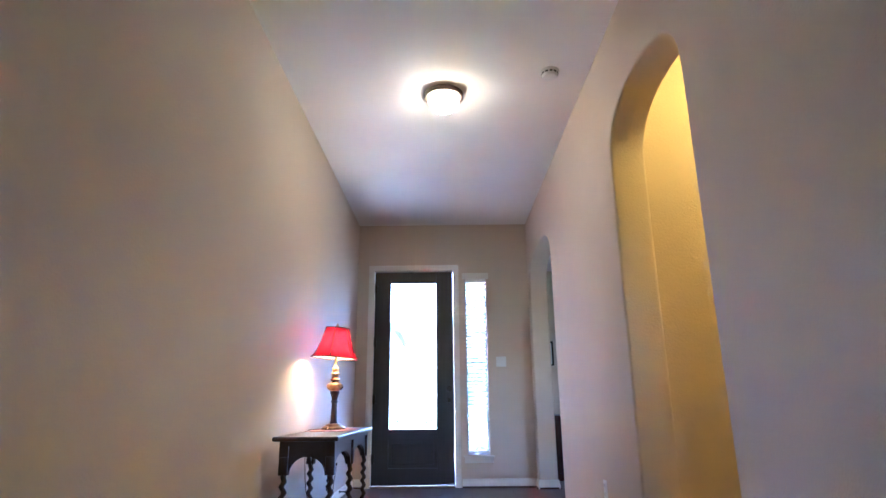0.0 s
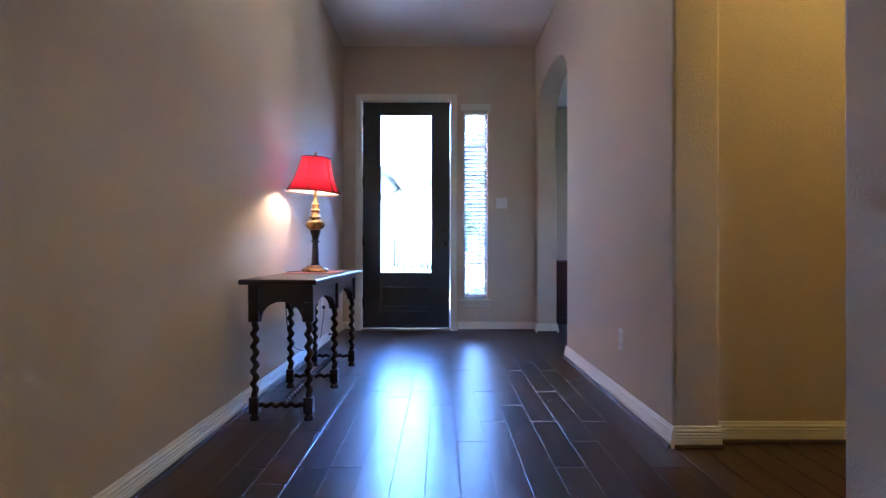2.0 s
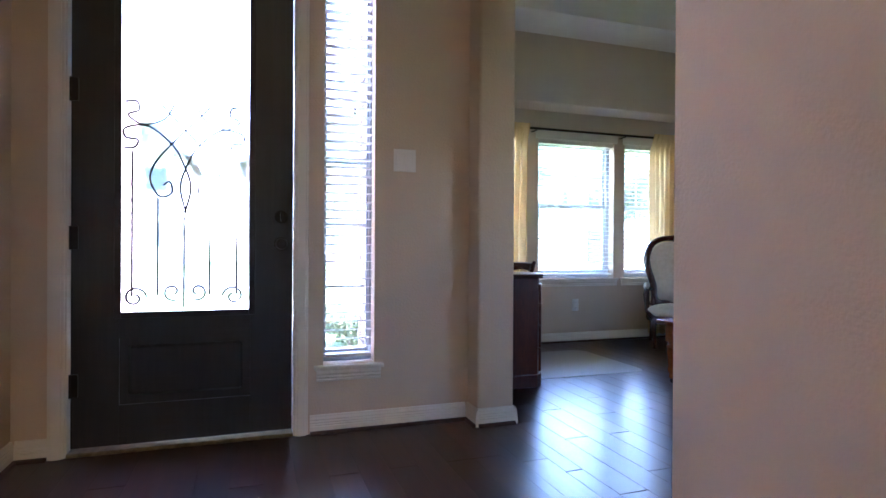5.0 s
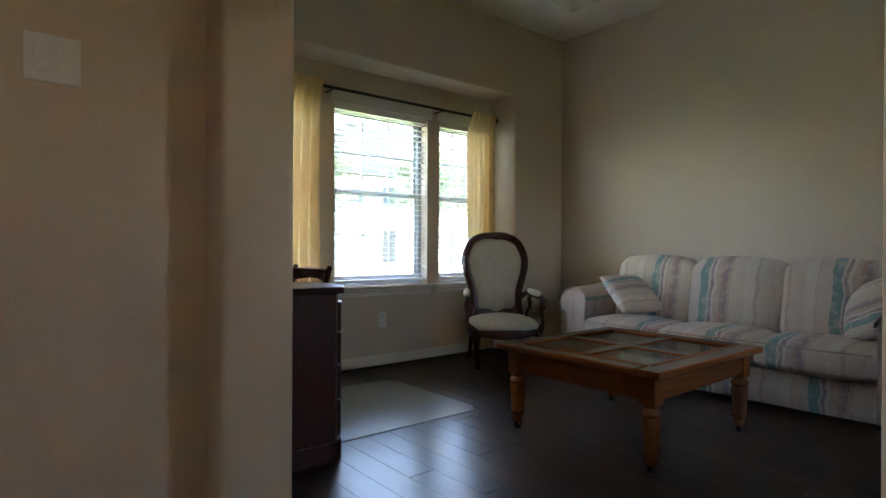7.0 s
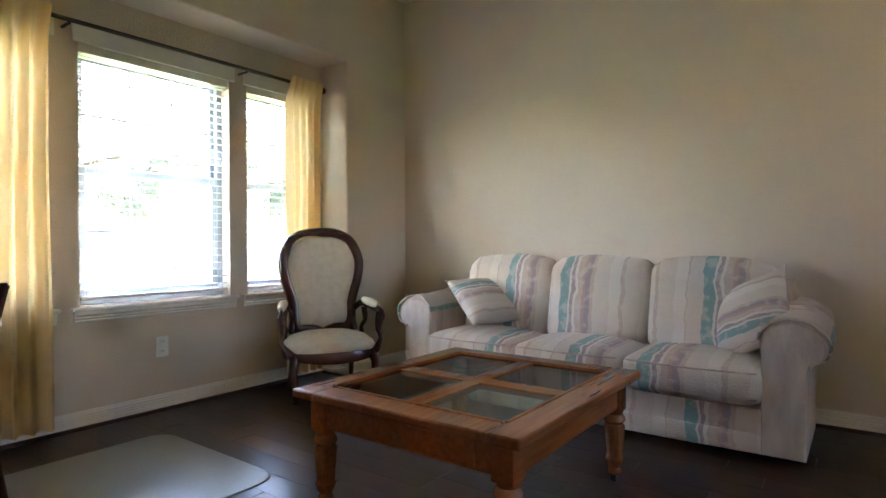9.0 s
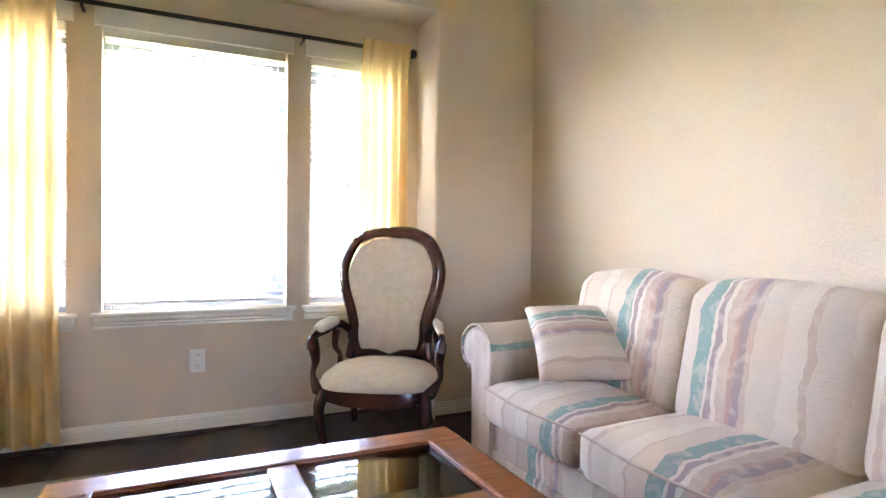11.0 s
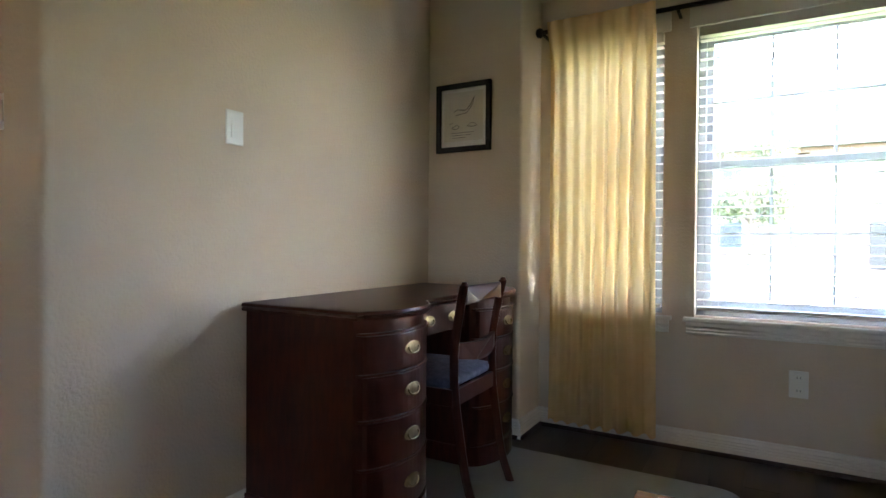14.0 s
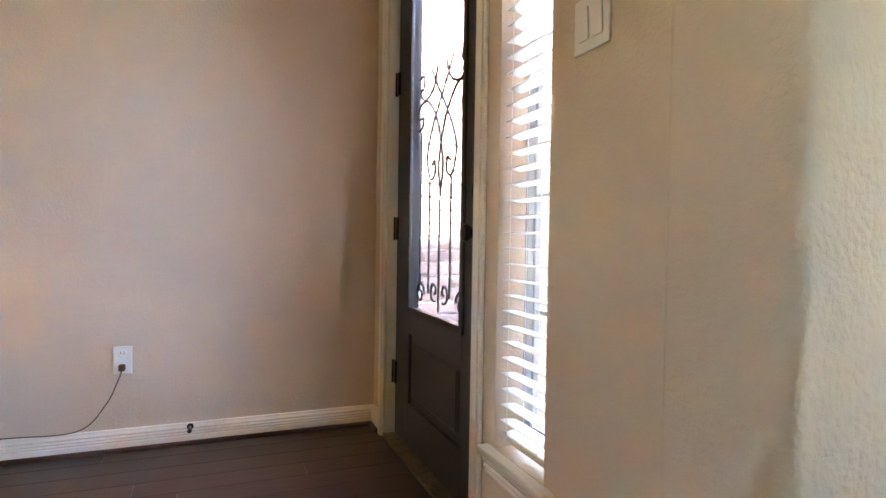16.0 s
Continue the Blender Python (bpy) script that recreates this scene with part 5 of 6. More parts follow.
def armchair():
    """Carved balloon-back armchair; local front towards -y."""
    t = thing("armchair", "carved dark walnut balloon-back armchair with cream upholstery", "armchair", pose(4.575, 1.575, 0, 0, 0, -31))
    o = back_outline()
    zc, hw, hh, yb, lean = 0.685, 0.250, 0.332, 0.150, 0.145
    at = lambda x, z, d=0.0: Vector((x * hw, yb + (z * hh + hh) * lean + d - 0.03 * (x * x), zc + z * hh))
    part("back_frame", tube([at(x, z) for x, z in o], lambda u: (0.038, 0.026), 12, True), M_CHAIRWOOD, t, "carved dark walnut back frame", True)
    part("frame_bead", tube([at(x * 0.955, z * 0.955, -0.028) for x, z in o], 0.007, 6, True), M_CHAIRWOOD, t, "", True)
    # crest and shell carvings
    for a, r in ((0.0, 0.022), (0.28, 0.018), (-0.28, 0.018), (0.55, 0.020), (-0.55, 0.020), (0.75, 0.016), (-0.75, 0.016)):
        w = math.pi / 2 + a
        k = min(range(len(o)), key=lambda i: abs(math.atan2(o[i][1], o[i][0]) - w))
        b2 = bmesh.new()
        bmesh.ops.create_uvsphere(b2, u_segments=10, v_segments=8, radius=r)
        part("carving", join(bmesh.new(), b2, Matrix.Translation(at(o[k][0] * 1.02, o[k][1] * 1.02, -0.018)) @ Matrix.Diagonal((1.5, 0.7, 0.9, 1))), M_CHAIRWOOD, t, "", True)
    for s in (-1, 1):
        for z in (-0.30, -0.62):
            b2 = bmesh.new()
            bmesh.ops.create_uvsphere(b2, u_segments=10, v_segments=8, radius=0.02)
            part("carving", join(bmesh.new(), b2, Matrix.Translation(at(s * (0.78 if z > -0.5 else 0.80), z, -0.016)) @ Matrix.Diagonal((0.8, 0.7, 1.5, 1))), M_CHAIRWOOD, t, "", True)
    bm = bmesh.new()
    rings = []
    for f, d in ((0.90, 0.0), (0.88, -0.022), (0.80, -0.034), (0.6, -0.045), (0.3, -0.050)):
        rings.append([bm.verts.new(at(x * f, z * f, d)) for x, z in o])
    for a, b in zip(rings, rings[1:]):
        for i in range(len(o)):
            bm.faces.new((a[i], a[(i + 1) % len(o)], b[(i + 1) % len(o)], b[i]))
    bm.faces.new(rings[-1])
    back = [bm.verts.new(at(x * 0.90, z * 0.90, 0.025)) for x, z in o]
    for i in range(len(o)):
        bm.faces.new((back[i], back[(i + 1) % len(o)], rings[0][(i + 1) % len(o)], rings[0][i]))
    bm.faces.new(back)
    bmesh.ops.recalc_face_normals(bm, faces=bm.faces[:])
    part("back_pad", bm, M_CREAM, t, "cream damask back pad", True)
    part("back_rail", tube(smooth_path([at(-0.70, -0.98), at(-0.3, -1.10), at(0, -1.20), at(0.3, -1.10), at(0.70, -0.98)], 20), lambda u: (0.030 - 0.012 * abs(2 * u - 1), 0.018), 10), M_CHAIRWOOD, t, "", True)
    # seat: bow-fronted rail and crowned cushion
    def seat_outline(k=1.0, n=48):
        out = []
        for i in range(n):
            a = 2 * math.pi * i / n
            c, s = math.cos(a), math.sin(a)
            x = math.copysign(abs(c) ** 0.55, c) * (0.275 - 0.045 * max(0, s))
            y = math.copysign(abs(s) ** 0.62, s) * (0.235 if s > 0 else 0.275)
            out.append((x * k, (y - 0.02) * k))
        return out
    bm = bmesh.new()
    so = seat_outline()
    def zr(x, y):
        return 0.018 * math.cos(x * 9) * (y < -0.15)
    lo = [bm.verts.new((x, y, 0.285 - zr(x, y))) for x, y in so]
    mid = [bm.verts.new((x * 1.03, y * 1.03, 0.315 - zr(x, y) * 0.5)) for x, y in so]
    hi = [bm.verts.new((x, y, 0.350)) for x, y in so]
    for a, b in ((lo, mid), (mid, hi)):
        for i in range(len(so)):
            bm.faces.new((a[i], a[(i + 1) % len(so)], b[(i + 1) % len(so)], b[i]))
    bm.faces.new(lo[::-1]), bm.faces.new(hi)
    part("seat_rail", bm, M_CHAIRWOOD, t, "carved bow-front seat rail", True)
    bm = bmesh.new()
    rings = [[bm.verts.new((x * k, y * k, z)) for x, y in so] for k, z in ((0.99, 0.350), (1.0, 0.368), (0.97, 0.392), (0.85, 0.424), (0.6, 0.448), (0.3, 0.460))]
    for a, b in zip(rings, rings[1:]):
        for i in range(len(so)):
            bm.faces.new((a[i], a[(i + 1) % len(so)], b[(i + 1) % len(so)], b[i]))
    bm.faces.new(rings[-1]), bm.faces.new(rings[0][::-1])
    part("seat", bm, M_CREAM, t, "cream damask crowned seat", True)
    for s in (-1, 1):
        part("leg", tube(smooth_path([(s * 0.225, -0.215, 0.33), (s * 0.245, -0.245, 0.25), (s * 0.235, -0.235, 0.12), (s * 0.225, -0.22, 0.035), (s * 0.230, -0.235, 0.0)], 22), lambda u: 0.034 - 0.020 * math.sin(min(1, u * 1.15) * math.pi / 2) + 0.006 * (u > 0.9), 10), M_CHAIRWOOD, t, "", True)
        part("leg", tube(smooth_path([(s * 0.19, 0.17, 0.45), (s * 0.195, 0.18, 0.30), (s * 0.20, 0.20, 0.14), (s * 0.205, 0.25, 0.0)], 18), lambda u: 0.022 - 0.007 * u, 10), M_CHAIRWOOD, t, "", True)
        part("back_post", tube(smooth_path([(s * 0.19, 0.175, 0.44), at(s * 0.82, -0.95), at(s * 0.76, -0.72)], 12), 0.024, 10), M_CHAIRWOOD, t, "", True)
        arm = part("arm", tube(smooth_path([at(s * 0.80, -0.42), (s * 0.245, 0.08, 0.585), (s * 0.285, -0.04, 0.572), (s * 0.300, -0.135, 0.565), (s * 0.305, -0.175, 0.548), (s * 0.300, -0.180, 0.520)], 26), lambda u: 0.017 + 0.009 * max(0, u - 0.7) / 0.3, 10), M_CHAIRWOOD, t, "", True)
        part("arm_pad", tube(smooth_path([(s * 0.250, 0.07, 0.600), (s * 0.282, -0.03, 0.592), (s * 0.298, -0.125, 0.584)], 14), lambda u: (0.012 + 0.012 * math.sin(math.pi * u) ** 0.4, 0.014 + 0.012 * math.sin(math.pi * u) ** 0.4), 10), M_CREAM, arm, "cream padded armrest", True)
        part("arm_support", tube(smooth_path([(s * 0.300, -0.175, 0.545), (s * 0.292, -0.150, 0.475), (s * 0.300, -0.165, 0.41), (s * 0.275, -0.205, 0.365), (s * 0.250, -0.225, 0.33)], 24), lambda u: 0.021 + 0.008 * math.cos(u * 2 * math.pi), 10), M_CHAIRWOOD, t, "scrolled arm support", True)
        part("arm_brace", tube(smooth_path([(s * 0.255, 0.06, 0.565), (s * 0.262, 0.06, 0.50), (s * 0.245, 0.09, 0.46), (s * 0.250, 0.12, 0.40), (s * 0.24, 0.13, 0.34)], 20), lambda u: 0.016 + 0.004 * math.cos(u * 7), 8), M_CHAIRWOOD, t, "", True)
    # the seat sits low under the tall back, the arms slope with it
    for ob in t.children_recursive:
        if ob.name.split(".")[0] in ("seat", "seat_rail", "leg", "arm", "arm_pad", "arm_support", "arm_brace"):
            for v in ob.data.vertices:
                z = v.co.z
                v.co.z = 0.85 * z if z < 0.46 else 0.391 + 1.25 * (z - 0.46)
    return t


armchair()


# ---- desk corner ----
DX0, DY0, DY1, DZ = 2.065, 0.535, 1.70, 0.745
DXF = 2.54


def front_x(y):
    """Serpentine front: bowed over each pedestal, hollow over the kneehole."""
    for a, b in ((DY0, 0.925), (1.31, DY1)):
        if a <= y <= b:
            return DXF + 0.075 * math.sin(math.pi * (y - a) / (b - a)) ** 0.7
    return DXF - 0.02 - 0.015 * math.sin(math.pi * (y - 0.925) / 0.385)


def bowed_slab(ya, yb, xb, z0, z1, out, bevel=0.0, n=14):
    """A slab from xb to the bowed front between ya and yb, standing out by out."""
    bm = bmesh.new()
    e = (yb - ya) * 1e-4
    ys = [ya + (yb - ya) * k / n for k in range(n + 1)]
    o = [(xb, ya)] + [(front_x(min(max(y, ya + e), yb - e)) + out, y) for y in ys] + [(xb, yb)]
    lo, hi = [bm.verts.new((x, y, z0)) for x, y in o], [bm.verts.new((x, y, z1)) for x, y in o]
    bm.faces.new(lo), bm.faces.new(hi)
    for i in range(len(o)):
        bm.faces.new((lo[i], lo[(i + 1) % len(o)], hi[(i + 1) % len(o)], hi[i]))
    bmesh.ops.recalc_face_normals(bm, faces=bm.faces[:])
    if bevel:
        bmesh.ops.bevel(bm, geom=[e for e in bm.edges if abs(e.verts[0].co.z - e.verts[1].co.z) < 1e-5], offset=bevel, segments=2, affect="EDGES", profile=0.6)
    return bm


def brass_pull(parent, x, y, z):
    p = part("pull_plate", lathe([(0.044, 0), (0.044, 0.002), (0.034, 0.004), (0.006, 0.005)], 24, Matrix.Translation((x, y, z)) @ Matrix.Diagonal((1, 1, 0.48, 1)) @ Matrix.Rotation(radians(90), 4, "Y")), M_PULL, parent, "oval brass drawer pull", True)
    part("bail", tube(smooth_path([(x + 0.004, y - 0.028, z + 0.004), (x + 0.008, y - 0.029, z - 0.004), (x + 0.010, y - 0.018, z - 0.014), (x + 0.011, y, z - 0.017), (x + 0.010, y + 0.018, z - 0.014), (x + 0.008, y + 0.029, z - 0.004), (x + 0.004, y + 0.028, z + 0.004)], 24), 0.0032, 6), M_PULL, p, "", True)


def desk():
    t = thing("desk", "mahogany kneehole desk with bowed drawer fronts and brass pulls", "desk")
    bm = bmesh.new()
    n = 60
    ys = [DY0 - 0.015 + (DY1 - DY0 + 0.03) * k / n for k in range(n + 1)]
    o = [(DX0 - 0.005, ys[0])] + [(front_x(min(max(y, DY0 + 1e-4), DY1 - 1e-4)) + 0.022, y) for y in ys] + [(DX0 - 0.005, ys[-1])]
    lay = [(0.0, DZ - 0.028), (0.004, DZ - 0.020), (-0.004, DZ - 0.016), (0.004, DZ - 0.010), (0.0, DZ - 0.002), (-0.006, DZ)]
    rows = [[bm.verts.new((x + (d if x > DX0 else 0), y + (d if y > 1.1 else -d) * (y in (ys[0], ys[-1])), z)) for x, y in o] for d, z in lay]
    for a, b in zip(rows, rows[1:]):
        for i in range(len(o)):
            bm.faces.new((a[i], a[(i + 1) % len(o)], b[(i + 1) % len(o)], b[i]))
    bm.faces.new(rows[0]), bm.faces.new(rows[-1])
    bmesh.ops.recalc_face_normals(bm, faces=bm.faces[:])
    part("desktop", bm, M_MAHOGANY, t, "polished mahogany top with moulded edge")
    for ya, yb in ((DY0, 0.925), (1.31, DY1)):
        bm = bowed_slab(ya, yb, DX0, 0.075, DZ - 0.028, -0.006)
        part("pedestal", bm, M_MAHOGANY, t)
        part("plinth", bowed_slab(ya - 0.008, yb + 0.008, DX0, 0.0, 0.085, 0.012, 0.006), M_MAHOGANY, t)
        z = 0.100
        for k in range(4):
            h = (0.158, 0.150, 0.142, 0.128)[k]
            bm = bowed_slab(ya + 0.022, yb - 0.022, DXF - 0.03, z, z + h - 0.012, 0.010, 0.004)
            d = part("drawer_front", bm, M_MAHOGANY, t)
            brass_pull(d, front_x((ya + yb) / 2) + 0.010, (ya + yb) / 2, z + h * 0.5)
            part("rail", bowed_slab(ya + 0.006, yb - 0.006, DXF - 0.03, z + h - 0.010, z + h - 0.002, 0.014, 0.003), M_MAHOGANY, t)
            z += h
    part("kneehole_back", box(DX0, DX0 + 0.02, 0.925, 1.31, 0.06, DZ - 0.03), M_MAHOGANY, t)
    d = part("drawer_front", bowed_slab(0.935, 1.30, DXF - 0.05, DZ - 0.145, DZ - 0.036, 0.0, 0.004), M_MAHOGANY, t)
    part("drawer_box", box(DX0 + 0.03, DXF - 0.05, 0.93, 1.305, DZ - 0.14, DZ - 0.03), M_MAHOGANY, t)
    for y in (1.02, 1.215):
        brass_pull(d, front_x(y), y, DZ - 0.09)
    return t


desk()


def desk_chair():
    """Small side chair; local front towards -x."""
    t = thing("desk_chair", "small mahogany side chair with a blue seat, tucked at the desk", "chair", pose(2.515, 1.10, 0, 0, 0, 2))
    for s in (-1, 1):
        part("back_leg", tube(smooth_path([(0.235, s * 0.165, 0.0), (0.195, s * 0.165, 0.12), (0.165, s * 0.168, 0.30), (0.150, s * 0.170, 0.43), (0.150, s * 0.172, 0.58), (0.172, s * 0.176, 0.72), (0.190, s * 0.180, 0.805)], 26), lambda u: (0.017, 0.014), 8), M_MAHOGANY, t, "", True)
        part("front_leg", tube(smooth_path([(-0.20, s * 0.185, 0.42), (-0.205, s * 0.185, 0.2), (-0.21, s * 0.185, 0.0)], 8), lambda u: 0.020 - 0.007 * u, 8), M_MAHOGANY, t, "", True)
        part("seat_rail", box(-0.20, 0.15, s * 0.178 - 0.011, s * 0.178 + 0.011, 0.375, 0.435, bevel=0.003), M_MAHOGANY, t)
        part("ear", lathe([(0.010, 0), (0.016, 0.010), (0.009, 0.024)], 10, Matrix.Translation((0.191, s * 0.180, 0.795))), M_MAHOGANY, t, "", True)
    part("seat_rail", box(0.140, 0.160, -0.165, 0.165, 0.375, 0.435, bevel=0.003), M_MAHOGANY, t)
    part("seat_rail", box(-0.215, -0.193, -0.165, 0.165, 0.375, 0.435, bevel=0.003), M_MAHOGANY, t)
    def rail(z0, z1, x, sag, name):
        o = [(-0.172 + 0.344 * k / 16, z0 + sag * math.sin(math.pi * k / 16)) for k in range(17)] + [(0.172 - 0.344 * k / 16, z1 + 0.35 * sag * math.sin(math.pi * k / 16)) for k in range(17)]
        bm = add_prism(bmesh.new(), o, 0.018, Matrix())
        for v in bm.verts:
            v.co.y += 0.03 * (1 - (v.co.x / 0.172) ** 2)
        bm.transform(Matrix.Translation((x, 0, 0)) @ Matrix.Rotation(radians(-90), 4, "Z"))
        part(name, bm, M_MAHOGANY, t)
    rail(0.735, 0.800, 0.168, 0.018, "crest_rail")
    rail(0.545, 0.600, 0.142, -0.022, "lower_rail")
    part("seat", soft_box(-0.215, 0.140, -0.185, 0.185, 0.430, 0.478, 0.016, 0.02, 8), M_BLUECUSHION, t, "blue-grey patterned seat pad", True)
    return t


desk_chair()


def chair_mat():
    x0, x1, y0, y1, r = 2.30, 3.56, 0.72, 1.63, 0.10
    bm = bmesh.new()
    o = []
    for cx, cy, a in ((x1 - r, y1 - r, 0), (x0 + r, y1 - r, 90), (x0 + r, y0 + r, 180), (x1 - r, y0 + r, 270)):
        o += [(cx + r * math.cos(radians(a + 15 * k)), cy + r * math.sin(radians(a + 15 * k))) for k in range(7)]
    cx, cy = (x0 + x1) / 2, (y0 + y1) / 2
    rows = [[bm.verts.new((cx + (x - cx) * k, cy + (y - cy) * k, z)) for x, y in o] for k, z in ((1.0, 0.0006), (1.0, 0.003), (0.985, 0.0048))]
    for a, b in zip(rows, rows[1:]):
        for i in range(len(o)):
            bm.faces.new((a[i], a[(i + 1) % len(o)], b[(i + 1) % len(o)], b[i]))
    bm.faces.new(rows[0][::-1]), bm.faces.new(rows[-1])
    tagged(part("chair_mat", bm, M_MAT), "translucent grey vinyl chair mat lying on the dark floor", "chair mat")


chair_mat()


# ---- outside ----
setting(part("ground", box(-900, 900, -900, 900, -0.5, -0.15), M_LAWN), "green front lawn reaching into the distance", "ground")
setting(part("pavement", box(-0.28, 1.66, 0.20, 2.6, -0.3, -0.03, bevel=0.01), M_CONCRETE), "grey concrete porch slab", "porch")
setting(part("footpath", box(0.0, 1.2, 2.6, 9.0, -0.3, -0.135), M_CONCRETE), "pale concrete front path", "path")
setting(part("kerb", box(-200, 200, 11.6, 11.8, -0.3, -0.10, bevel=0.02), M_CONCRETE), "pale concrete street kerb", "kerb")
setting(part("road", box(-200, 200, 11.8, 19.0, -0.3, -0.142), M_ASPHALT), "grey asphalt street", "road")
setting(part("porch_ceiling", box(-0.5, 1.66, 0.20, 0.30, 2.98, 3.10), M_CEIL), "off-white porch ceiling", "ceiling")
left_brick = setting(part("wall_porch_left", box(-0.50, -0.292, 0.20, 3.4, -0.2, 3.4), M_MORTAR), "red-brown brick wall beside the porch", "wall")
right_brick = setting(part("wall_porch_right", box(1.672, 1.86, 0.20, 2.30, -0.2, 3.4), M_MORTAR), "red-brown brick wall of the living room", "wall")
setting(part("wall_outer_front", box(1.672, 5.9, 2.18, 2.30, -0.2, WZ0 - 0.001), M_MORTAR), "brick wall below the living room windows", "wall")


def leaf_cloud(rnd, centres, n, size):
    """Many small bent leaves scattered round the given clump centres."""
    vs, fs = [], []
    for k in range(n):
        c, r = centres[rnd.randrange(len(centres))]
        d = Vector((rnd.gauss(0, 1), rnd.gauss(0, 1), rnd.gauss(0, 0.8)))
        p = c + d.normalized() * r * rnd.uniform(0.35, 1.05)
        q = Euler((rnd.uniform(0, 6.3), rnd.uniform(0, 6.3), rnd.uniform(0, 6.3))).to_matrix()
        s = size * rnd.uniform(0.6, 1.4)
        b = len(vs)
        vs += [p + q @ Vector(u) * s for u in ((-0.5, 0, 0), (0, 0.28, 0.06), (0.5, 0, 0), (0, -0.28, 0.06))]
        fs.append((b, b + 1, b + 2, b + 3))
    return vs, fs


def tree(x, y, h, seed, label):
    rnd = random.Random(seed)
    t = thing("tree", label, "tree", pose(x, y, -0.16), "street trees")
    bm = tube(smooth_path([(0, 0, -0.1), (0.05, 0.02, h * 0.2), (-0.04, 0.05, h * 0.45), (0.03, 0, h * 0.8)], 14), lambda u: 0.16 * h / 6 * (1 - 0.8 * u), 9)
    cs = []
    for k in range(11):
        a, z = rnd.uniform(0, 6.3), h * rnd.uniform(0.3, 0.75)
        e = Vector((math.cos(a), math.sin(a), rnd.uniform(0.4, 0.9))) * h * rnd.uniform(0.16, 0.34)
        add_tube(bm, smooth_path([(0, 0, z), tuple(Vector((0, 0, z)) + e * 0.5 + Vector((0, 0, 0.1))), tuple(Vector((0, 0, z)) + e)], 7), lambda u: 0.05 * h / 6 * (1 - 0.8 * u), 6)
        cs.append((Vector((0, 0, z)) + e, h * rnd.uniform(0.10, 0.19)))
        cs.append((Vector((0, 0, z)) + e * 0.6, h * rnd.uniform(0.08, 0.13)))
    cs.append((Vector((0, 0, h * 0.88)), h * 0.15))
    part("trunk", bm, M_BARK, t, "", True)
    me = bpy.data.meshes.new("crown")
    me.from_pydata(*[v if i else [tuple(p) for p in v] for i, v in enumerate((lambda a: (a[0], [], a[1]))(leaf_cloud(rnd, cs, 5200, 0.028 * h)))])
    me.materials.append(M_LEAF)
    o = new("crown", me)
    o.parent = t


for k, (x, y, h) in enumerate(((19.0, 22.0, 6.0), (15.0, 26.0, 6.5), (24.0, 25.0, 7.0), (3.0, 25.5, 6.0), (-5.0, 25.0, 7.0))):
    tree(x, y, h, 20 + k, "leafy green street tree with a slender trunk")


def shrub(x, y, r, seed):
    rnd = random.Random(seed)
    t = thing("shrub", "low green garden shrub beside the path", "shrub", pose(x, y, -0.16), "garden shrubs")
    cs = [(Vector((rnd.uniform(-r, r) * 0.6, rnd.uniform(-r, r) * 0.6, r * rnd.uniform(0.4, 0.8))), r * rnd.uniform(0.35, 0.55)) for _ in range(8)]
    bm = bmesh.new()
    for c, _ in cs:
        add_tube(bm, smooth_path([(0, 0, 0), tuple(c * 0.5), tuple(c)], 5), lambda u: 0.012 * (1 - 0.7 * u), 5)
    part("stems", bm, M_BARK, t)
    vs, fs = leaf_cloud(rnd, cs, 1500, 0.07)
    me = bpy.data.meshes.new("foliage")
    me.from_pydata([tuple(v) for v in vs], [], fs)
    me.materials.append(M_LEAF)
    o = new("foliage", me)
    o.parent = t


for k, (x, y, r) in enumerate(((1.75, 3.3, 0.4), (2.7, 3.0, 0.4), (3.8, 3.1, 0.42), (4.9, 3.0, 0.4), (1.7, 4.4, 0.35))):
    shrub(x, y, r, 50 + k)


def house(x, y, w, d, h, seed, label):
    t = thing("house", label, "house", pose(x, y, -0.16), "houses across the street")
    part("wall", box(-w / 2, w / 2, 0, d, 0, h, bevel=0.02), M_BRICK if seed % 2 else M_SIDING, t)
    bm = add_prism(bmesh.new(), [(-w / 2 - 0.5, h), (w / 2 + 0.5, h), (w / 2 - w * 0.25, h + d * 0.35), (-w / 2 + w * 0.25, h + d * 0.35)], d + 1.0, Matrix.Translation((0, -0.5, 0)))
    part("roof", bm, M_ROOF, t)
    n = max(2, int(w / 2.6))
    for s in range(int(h / 2.7)):
        for k in range(n):
            cx = -w / 2 + w * (k + 0.5) / n
            if s == 0 and k == n // 2:
                dr = part("door", box(cx - 0.5, cx + 0.5, -0.06, 0.02, 0.1, 2.2, bevel=0.02), M_DOOR, t)
                continue
            z = 0.9 + 2.8 * s
            wdw = part("window", box(cx - 0.62, cx + 0.62, -0.06, 0.02, z, z + 1.4, bevel=0.02), M_VINYL, t)
            part("glazing", box(cx - 0.54, cx + 0.54, -0.075, -0.055, z + 0.08, z + 1.32), M_DARKGLASS, wdw)


house(-9, 29, 13, 9, 5.6, 2, "two-storey tan house across the street")
house(6.5, 30, 12, 9, 5.6, 3, "two-storey brick house across the street")
house(22, 29, 13, 9, 5.6, 4, "two-storey pale house across the street")


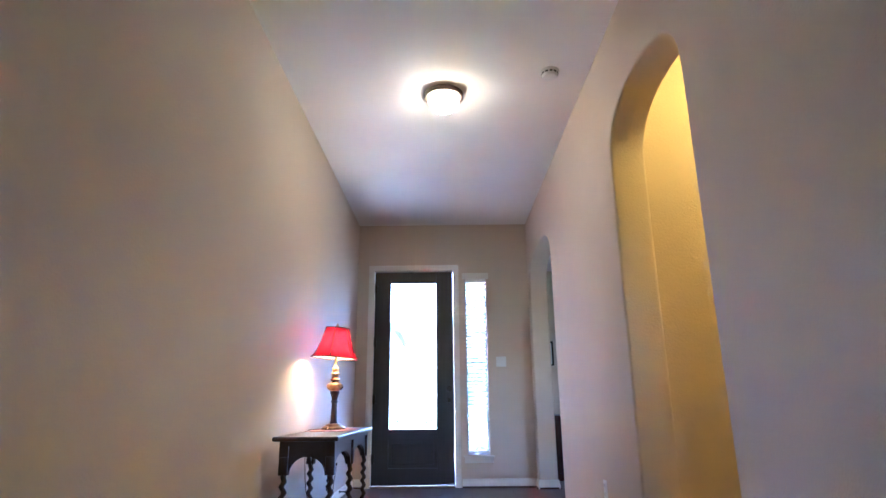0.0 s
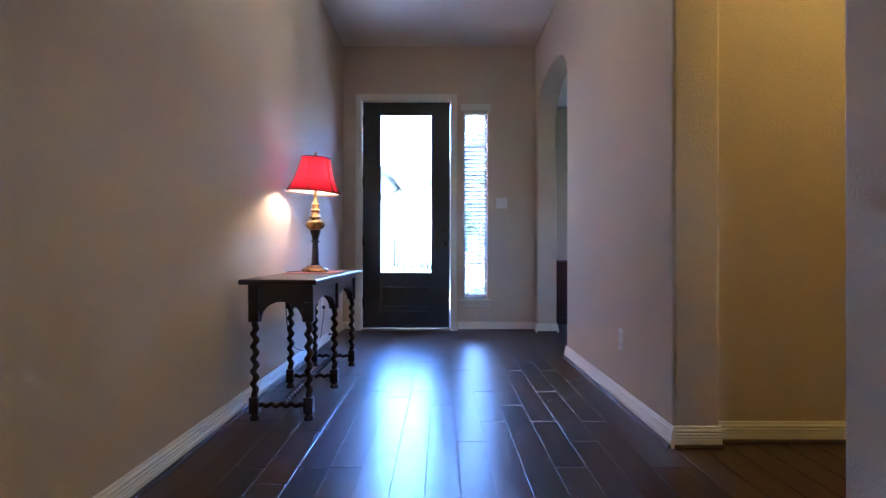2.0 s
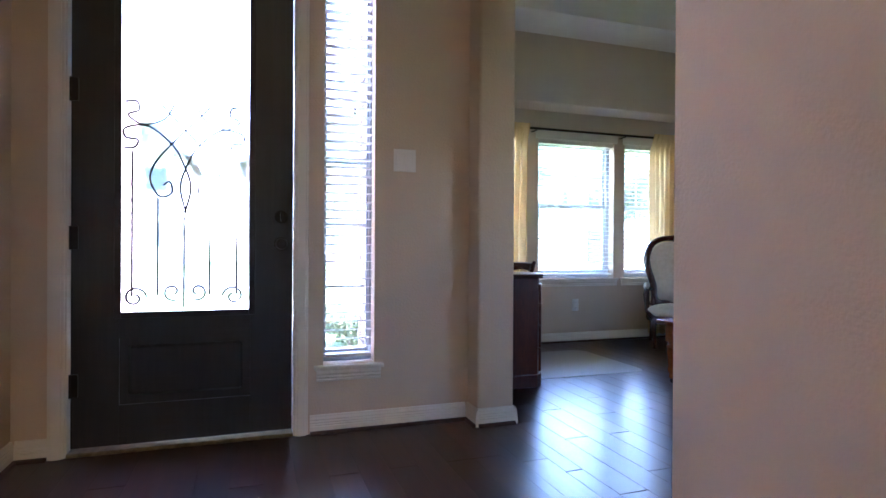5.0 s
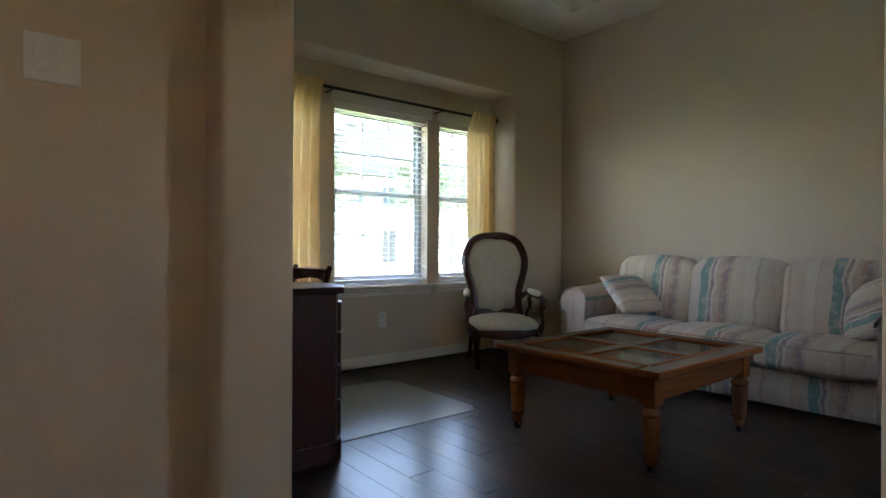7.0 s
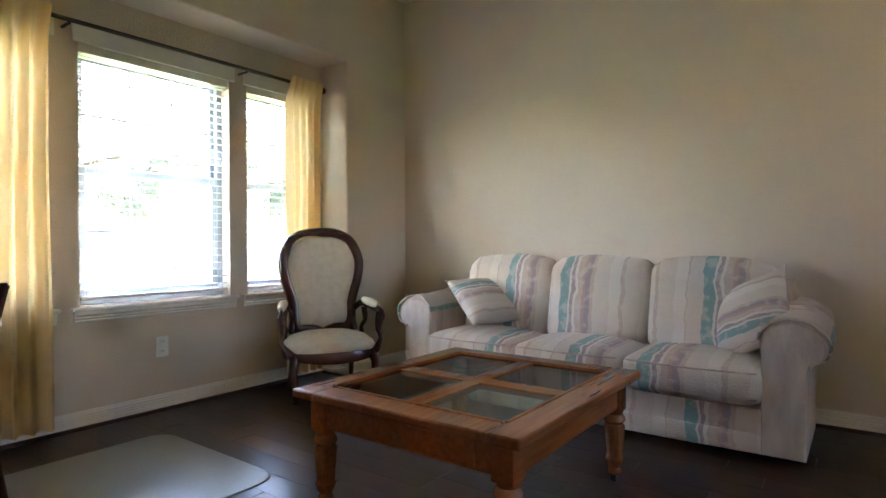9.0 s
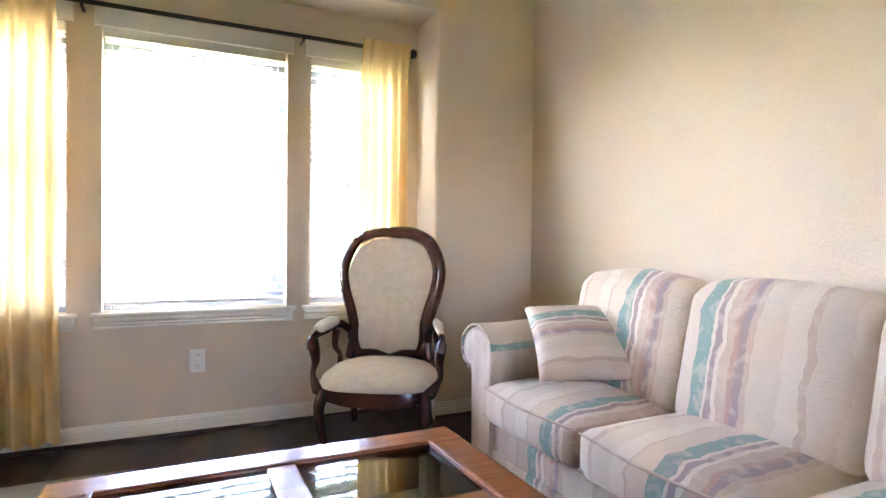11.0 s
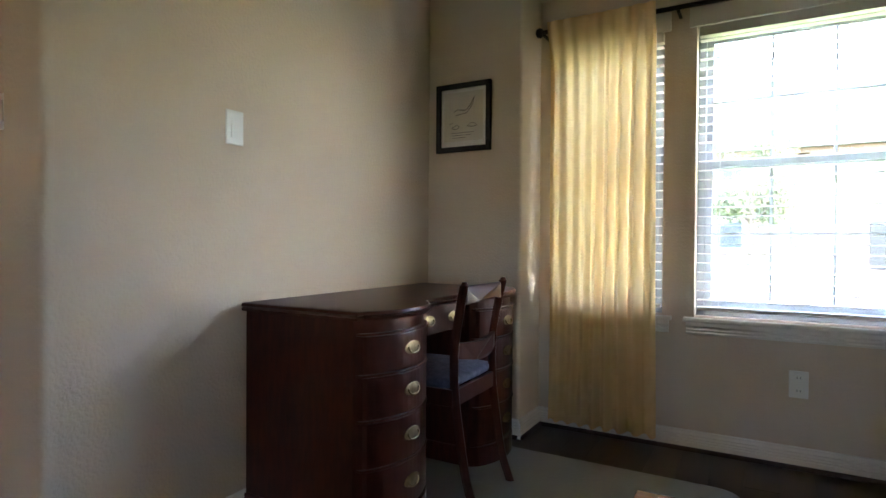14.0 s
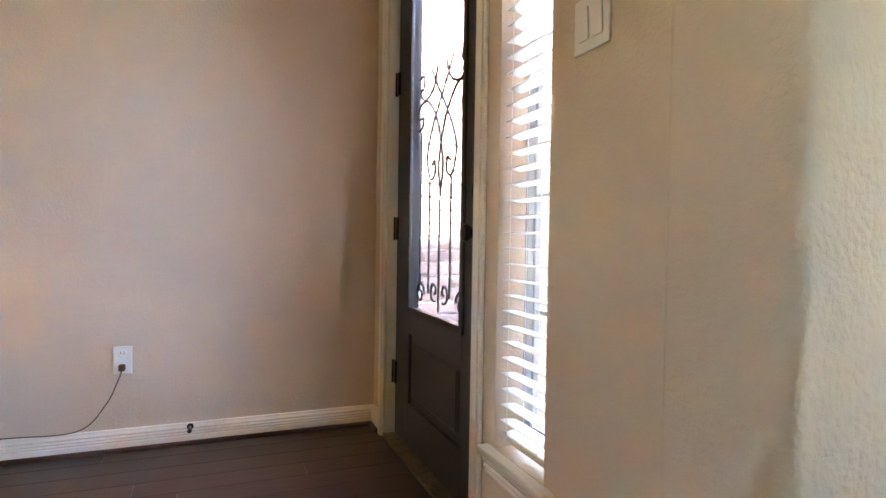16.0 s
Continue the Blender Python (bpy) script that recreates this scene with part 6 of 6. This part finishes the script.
# ---- floor planks ----
def plank_mesh(length, w):
    """A board with eased edges, its top a little hand-scraped."""
    bm = bmesh.new()
    e = 0.0018
    n = max(2, int(length / 0.5))
    rows = []
    for k in range(n + 1):
        y = -length / 2 + length * k / n
        yy = y + (e if k == 0 else -e if k == n else 0)
        rows.append([(-w / 2, y, -0.0007), (-w / 2 + e, yy, 0.0), (w / 2 - e, yy, 0.0), (w / 2, y, -0.0007)])
    V = [[bm.verts.new(p) for p in r] for r in rows]
    for a, b in zip(V, V[1:]):
        for i in range(3):
            bm.faces.new((a[i], a[i + 1], b[i + 1], b[i]))
    bm.faces.new([bm.verts.new((x, -length / 2, -0.012)) for x in (-w / 2, w / 2)] + [V[0][3], V[0][2], V[0][1], V[0][0]])
    bm.faces.new([bm.verts.new((x, length / 2, -0.012)) for x in (w / 2, -w / 2)] + [V[-1][0], V[-1][1], V[-1][2], V[-1][3]])
    me = bpy.data.meshes.new("plank")
    bmesh.ops.recalc_face_normals(bm, faces=bm.faces[:])
    bm.to_mesh(me)
    bm.free()
    me.materials.append(M_PLANK)
    return me


def planks(x0, x1, y0, y1, seed, whole=True, w=0.125):
    """Staggered boards along y; whole: each a piece of the floor, else joined."""
    rnd = random.Random(seed)
    joined_v, joined_f = [], []
    x = x0
    lengths = {L: plank_mesh(L - 0.0006, w - 0.0006) for L in (0.6, 0.9, 1.2, 1.5)} if whole else {}
    while x < x1 - 0.02:
        ww = min(w, x1 - x)
        y = y0
        first = True
        while y < y1 - 0.01:
            L = rnd.choice((0.6, 0.9, 1.2, 1.5)) if not first else rnd.choice((0.3, 0.6, 0.75, 0.9, 1.2))
            first = False
            L2 = min(L, y1 - y)
            if y1 - y - L2 < 0.25:
                L2 = y1 - y
            if whole:
                me = lengths[L2] if L2 in lengths and ww == w else plank_mesh(L2 - 0.0006, ww - 0.0006)
                o = new("plank", me)
                o.parent, o.location = floor, (x + ww / 2, y + L2 / 2, 0)
            else:
                b = len(joined_v)
                e = 0.003
                joined_v += [(x, y, -0.004), (x + ww - 0.001, y, -0.004), (x + ww - 0.001, y + L2 - 0.001, -0.004), (x, y + L2 - 0.001, -0.004),
                             (x + e, y + e, 0), (x + ww - e, y + e, 0), (x + ww - e, y + L2 - e, 0), (x + e, y + L2 - e, 0)]
                joined_f += [(b + 4, b + 5, b + 6, b + 7), (b, b + 1, b + 5, b + 4), (b + 1, b + 2, b + 6, b + 5), (b + 2, b + 3, b + 7, b + 6), (b + 3, b, b + 4, b + 7)]
            y += L2
        x += w
    if not whole:
        me = bpy.data.meshes.new("planks")
        me.from_pydata(joined_v, [], joined_f)
        me.materials.append(M_PLANK)
        o = new("planks", me)
        o.parent = floor
        tagged(o, "dark hardwood boards", kind="stuff")


planks(HL, HR, -5.6, FW, 1)
planks(HR, LL, ARCH2, ARCH3, 2)
planks(LL, LR, -1.6, NY, 3)
planks(HL, HR, BACK, -5.6, 5, False)
planks(HR, 3.36, -4.86, -3.5, 6, False)
planks(LL, LR, LBACK, -1.6, 7, False)


# ---- bricks ----
def brick_mesh(l, h, d):
    bm = box(-d / 2, d / 2, -l / 2, l / 2, -h / 2, h / 2, bevel=0.004, seg=1)
    me = bpy.data.meshes.new("brick")
    bm.to_mesh(me)
    bm.free()
    me.materials.append(M_BRICK)
    return me


def bricks(parent, x, y0, y1, z0, z1, limit):
    """Running bond on a wall face at x; the first rows of bricks are pieces of their own, the rest is joined."""
    full, half = brick_mesh(0.195, 0.057, 0.03), brick_mesh(0.092, 0.057, 0.03)
    rest = bmesh.new()
    rnd = random.Random(int(x * 100) + 7)
    n = 0
    z, row = z0, 0
    while z < z1:
        y = y0 + (0.0 if row % 2 else -0.1025)
        while y < y1 - 0.05:
            a, b = max(y, y0), min(y + 0.195, y1)
            me = full if b - a > 0.19 else half
            if b - a > 0.08:
                p = (x + rnd.uniform(-0.003, 0.003), (a + b) / 2, z + 0.0285)
                if n < limit and 0.3 < z:
                    o = new("brick", me)
                    o.parent, o.location = parent, p
                    n += 1
                else:
                    k = len(rest.verts)
                    rest.from_mesh(me)
                    rest.verts.ensure_lookup_table()
                    for v in rest.verts[k:]:
                        v.co += Vector(p)
            y += 0.205
        z += 0.068
        row += 1
    o = part("bricks", rest, M_BRICK, parent)
    tagged(o, "red-brown bricks", kind="stuff")


bricks(left_brick, -0.292, 0.20, 3.4, -0.03, 2.98, 300)
bricks(right_brick, 1.672, 0.20, 2.30, -0.03, 2.98, 200)
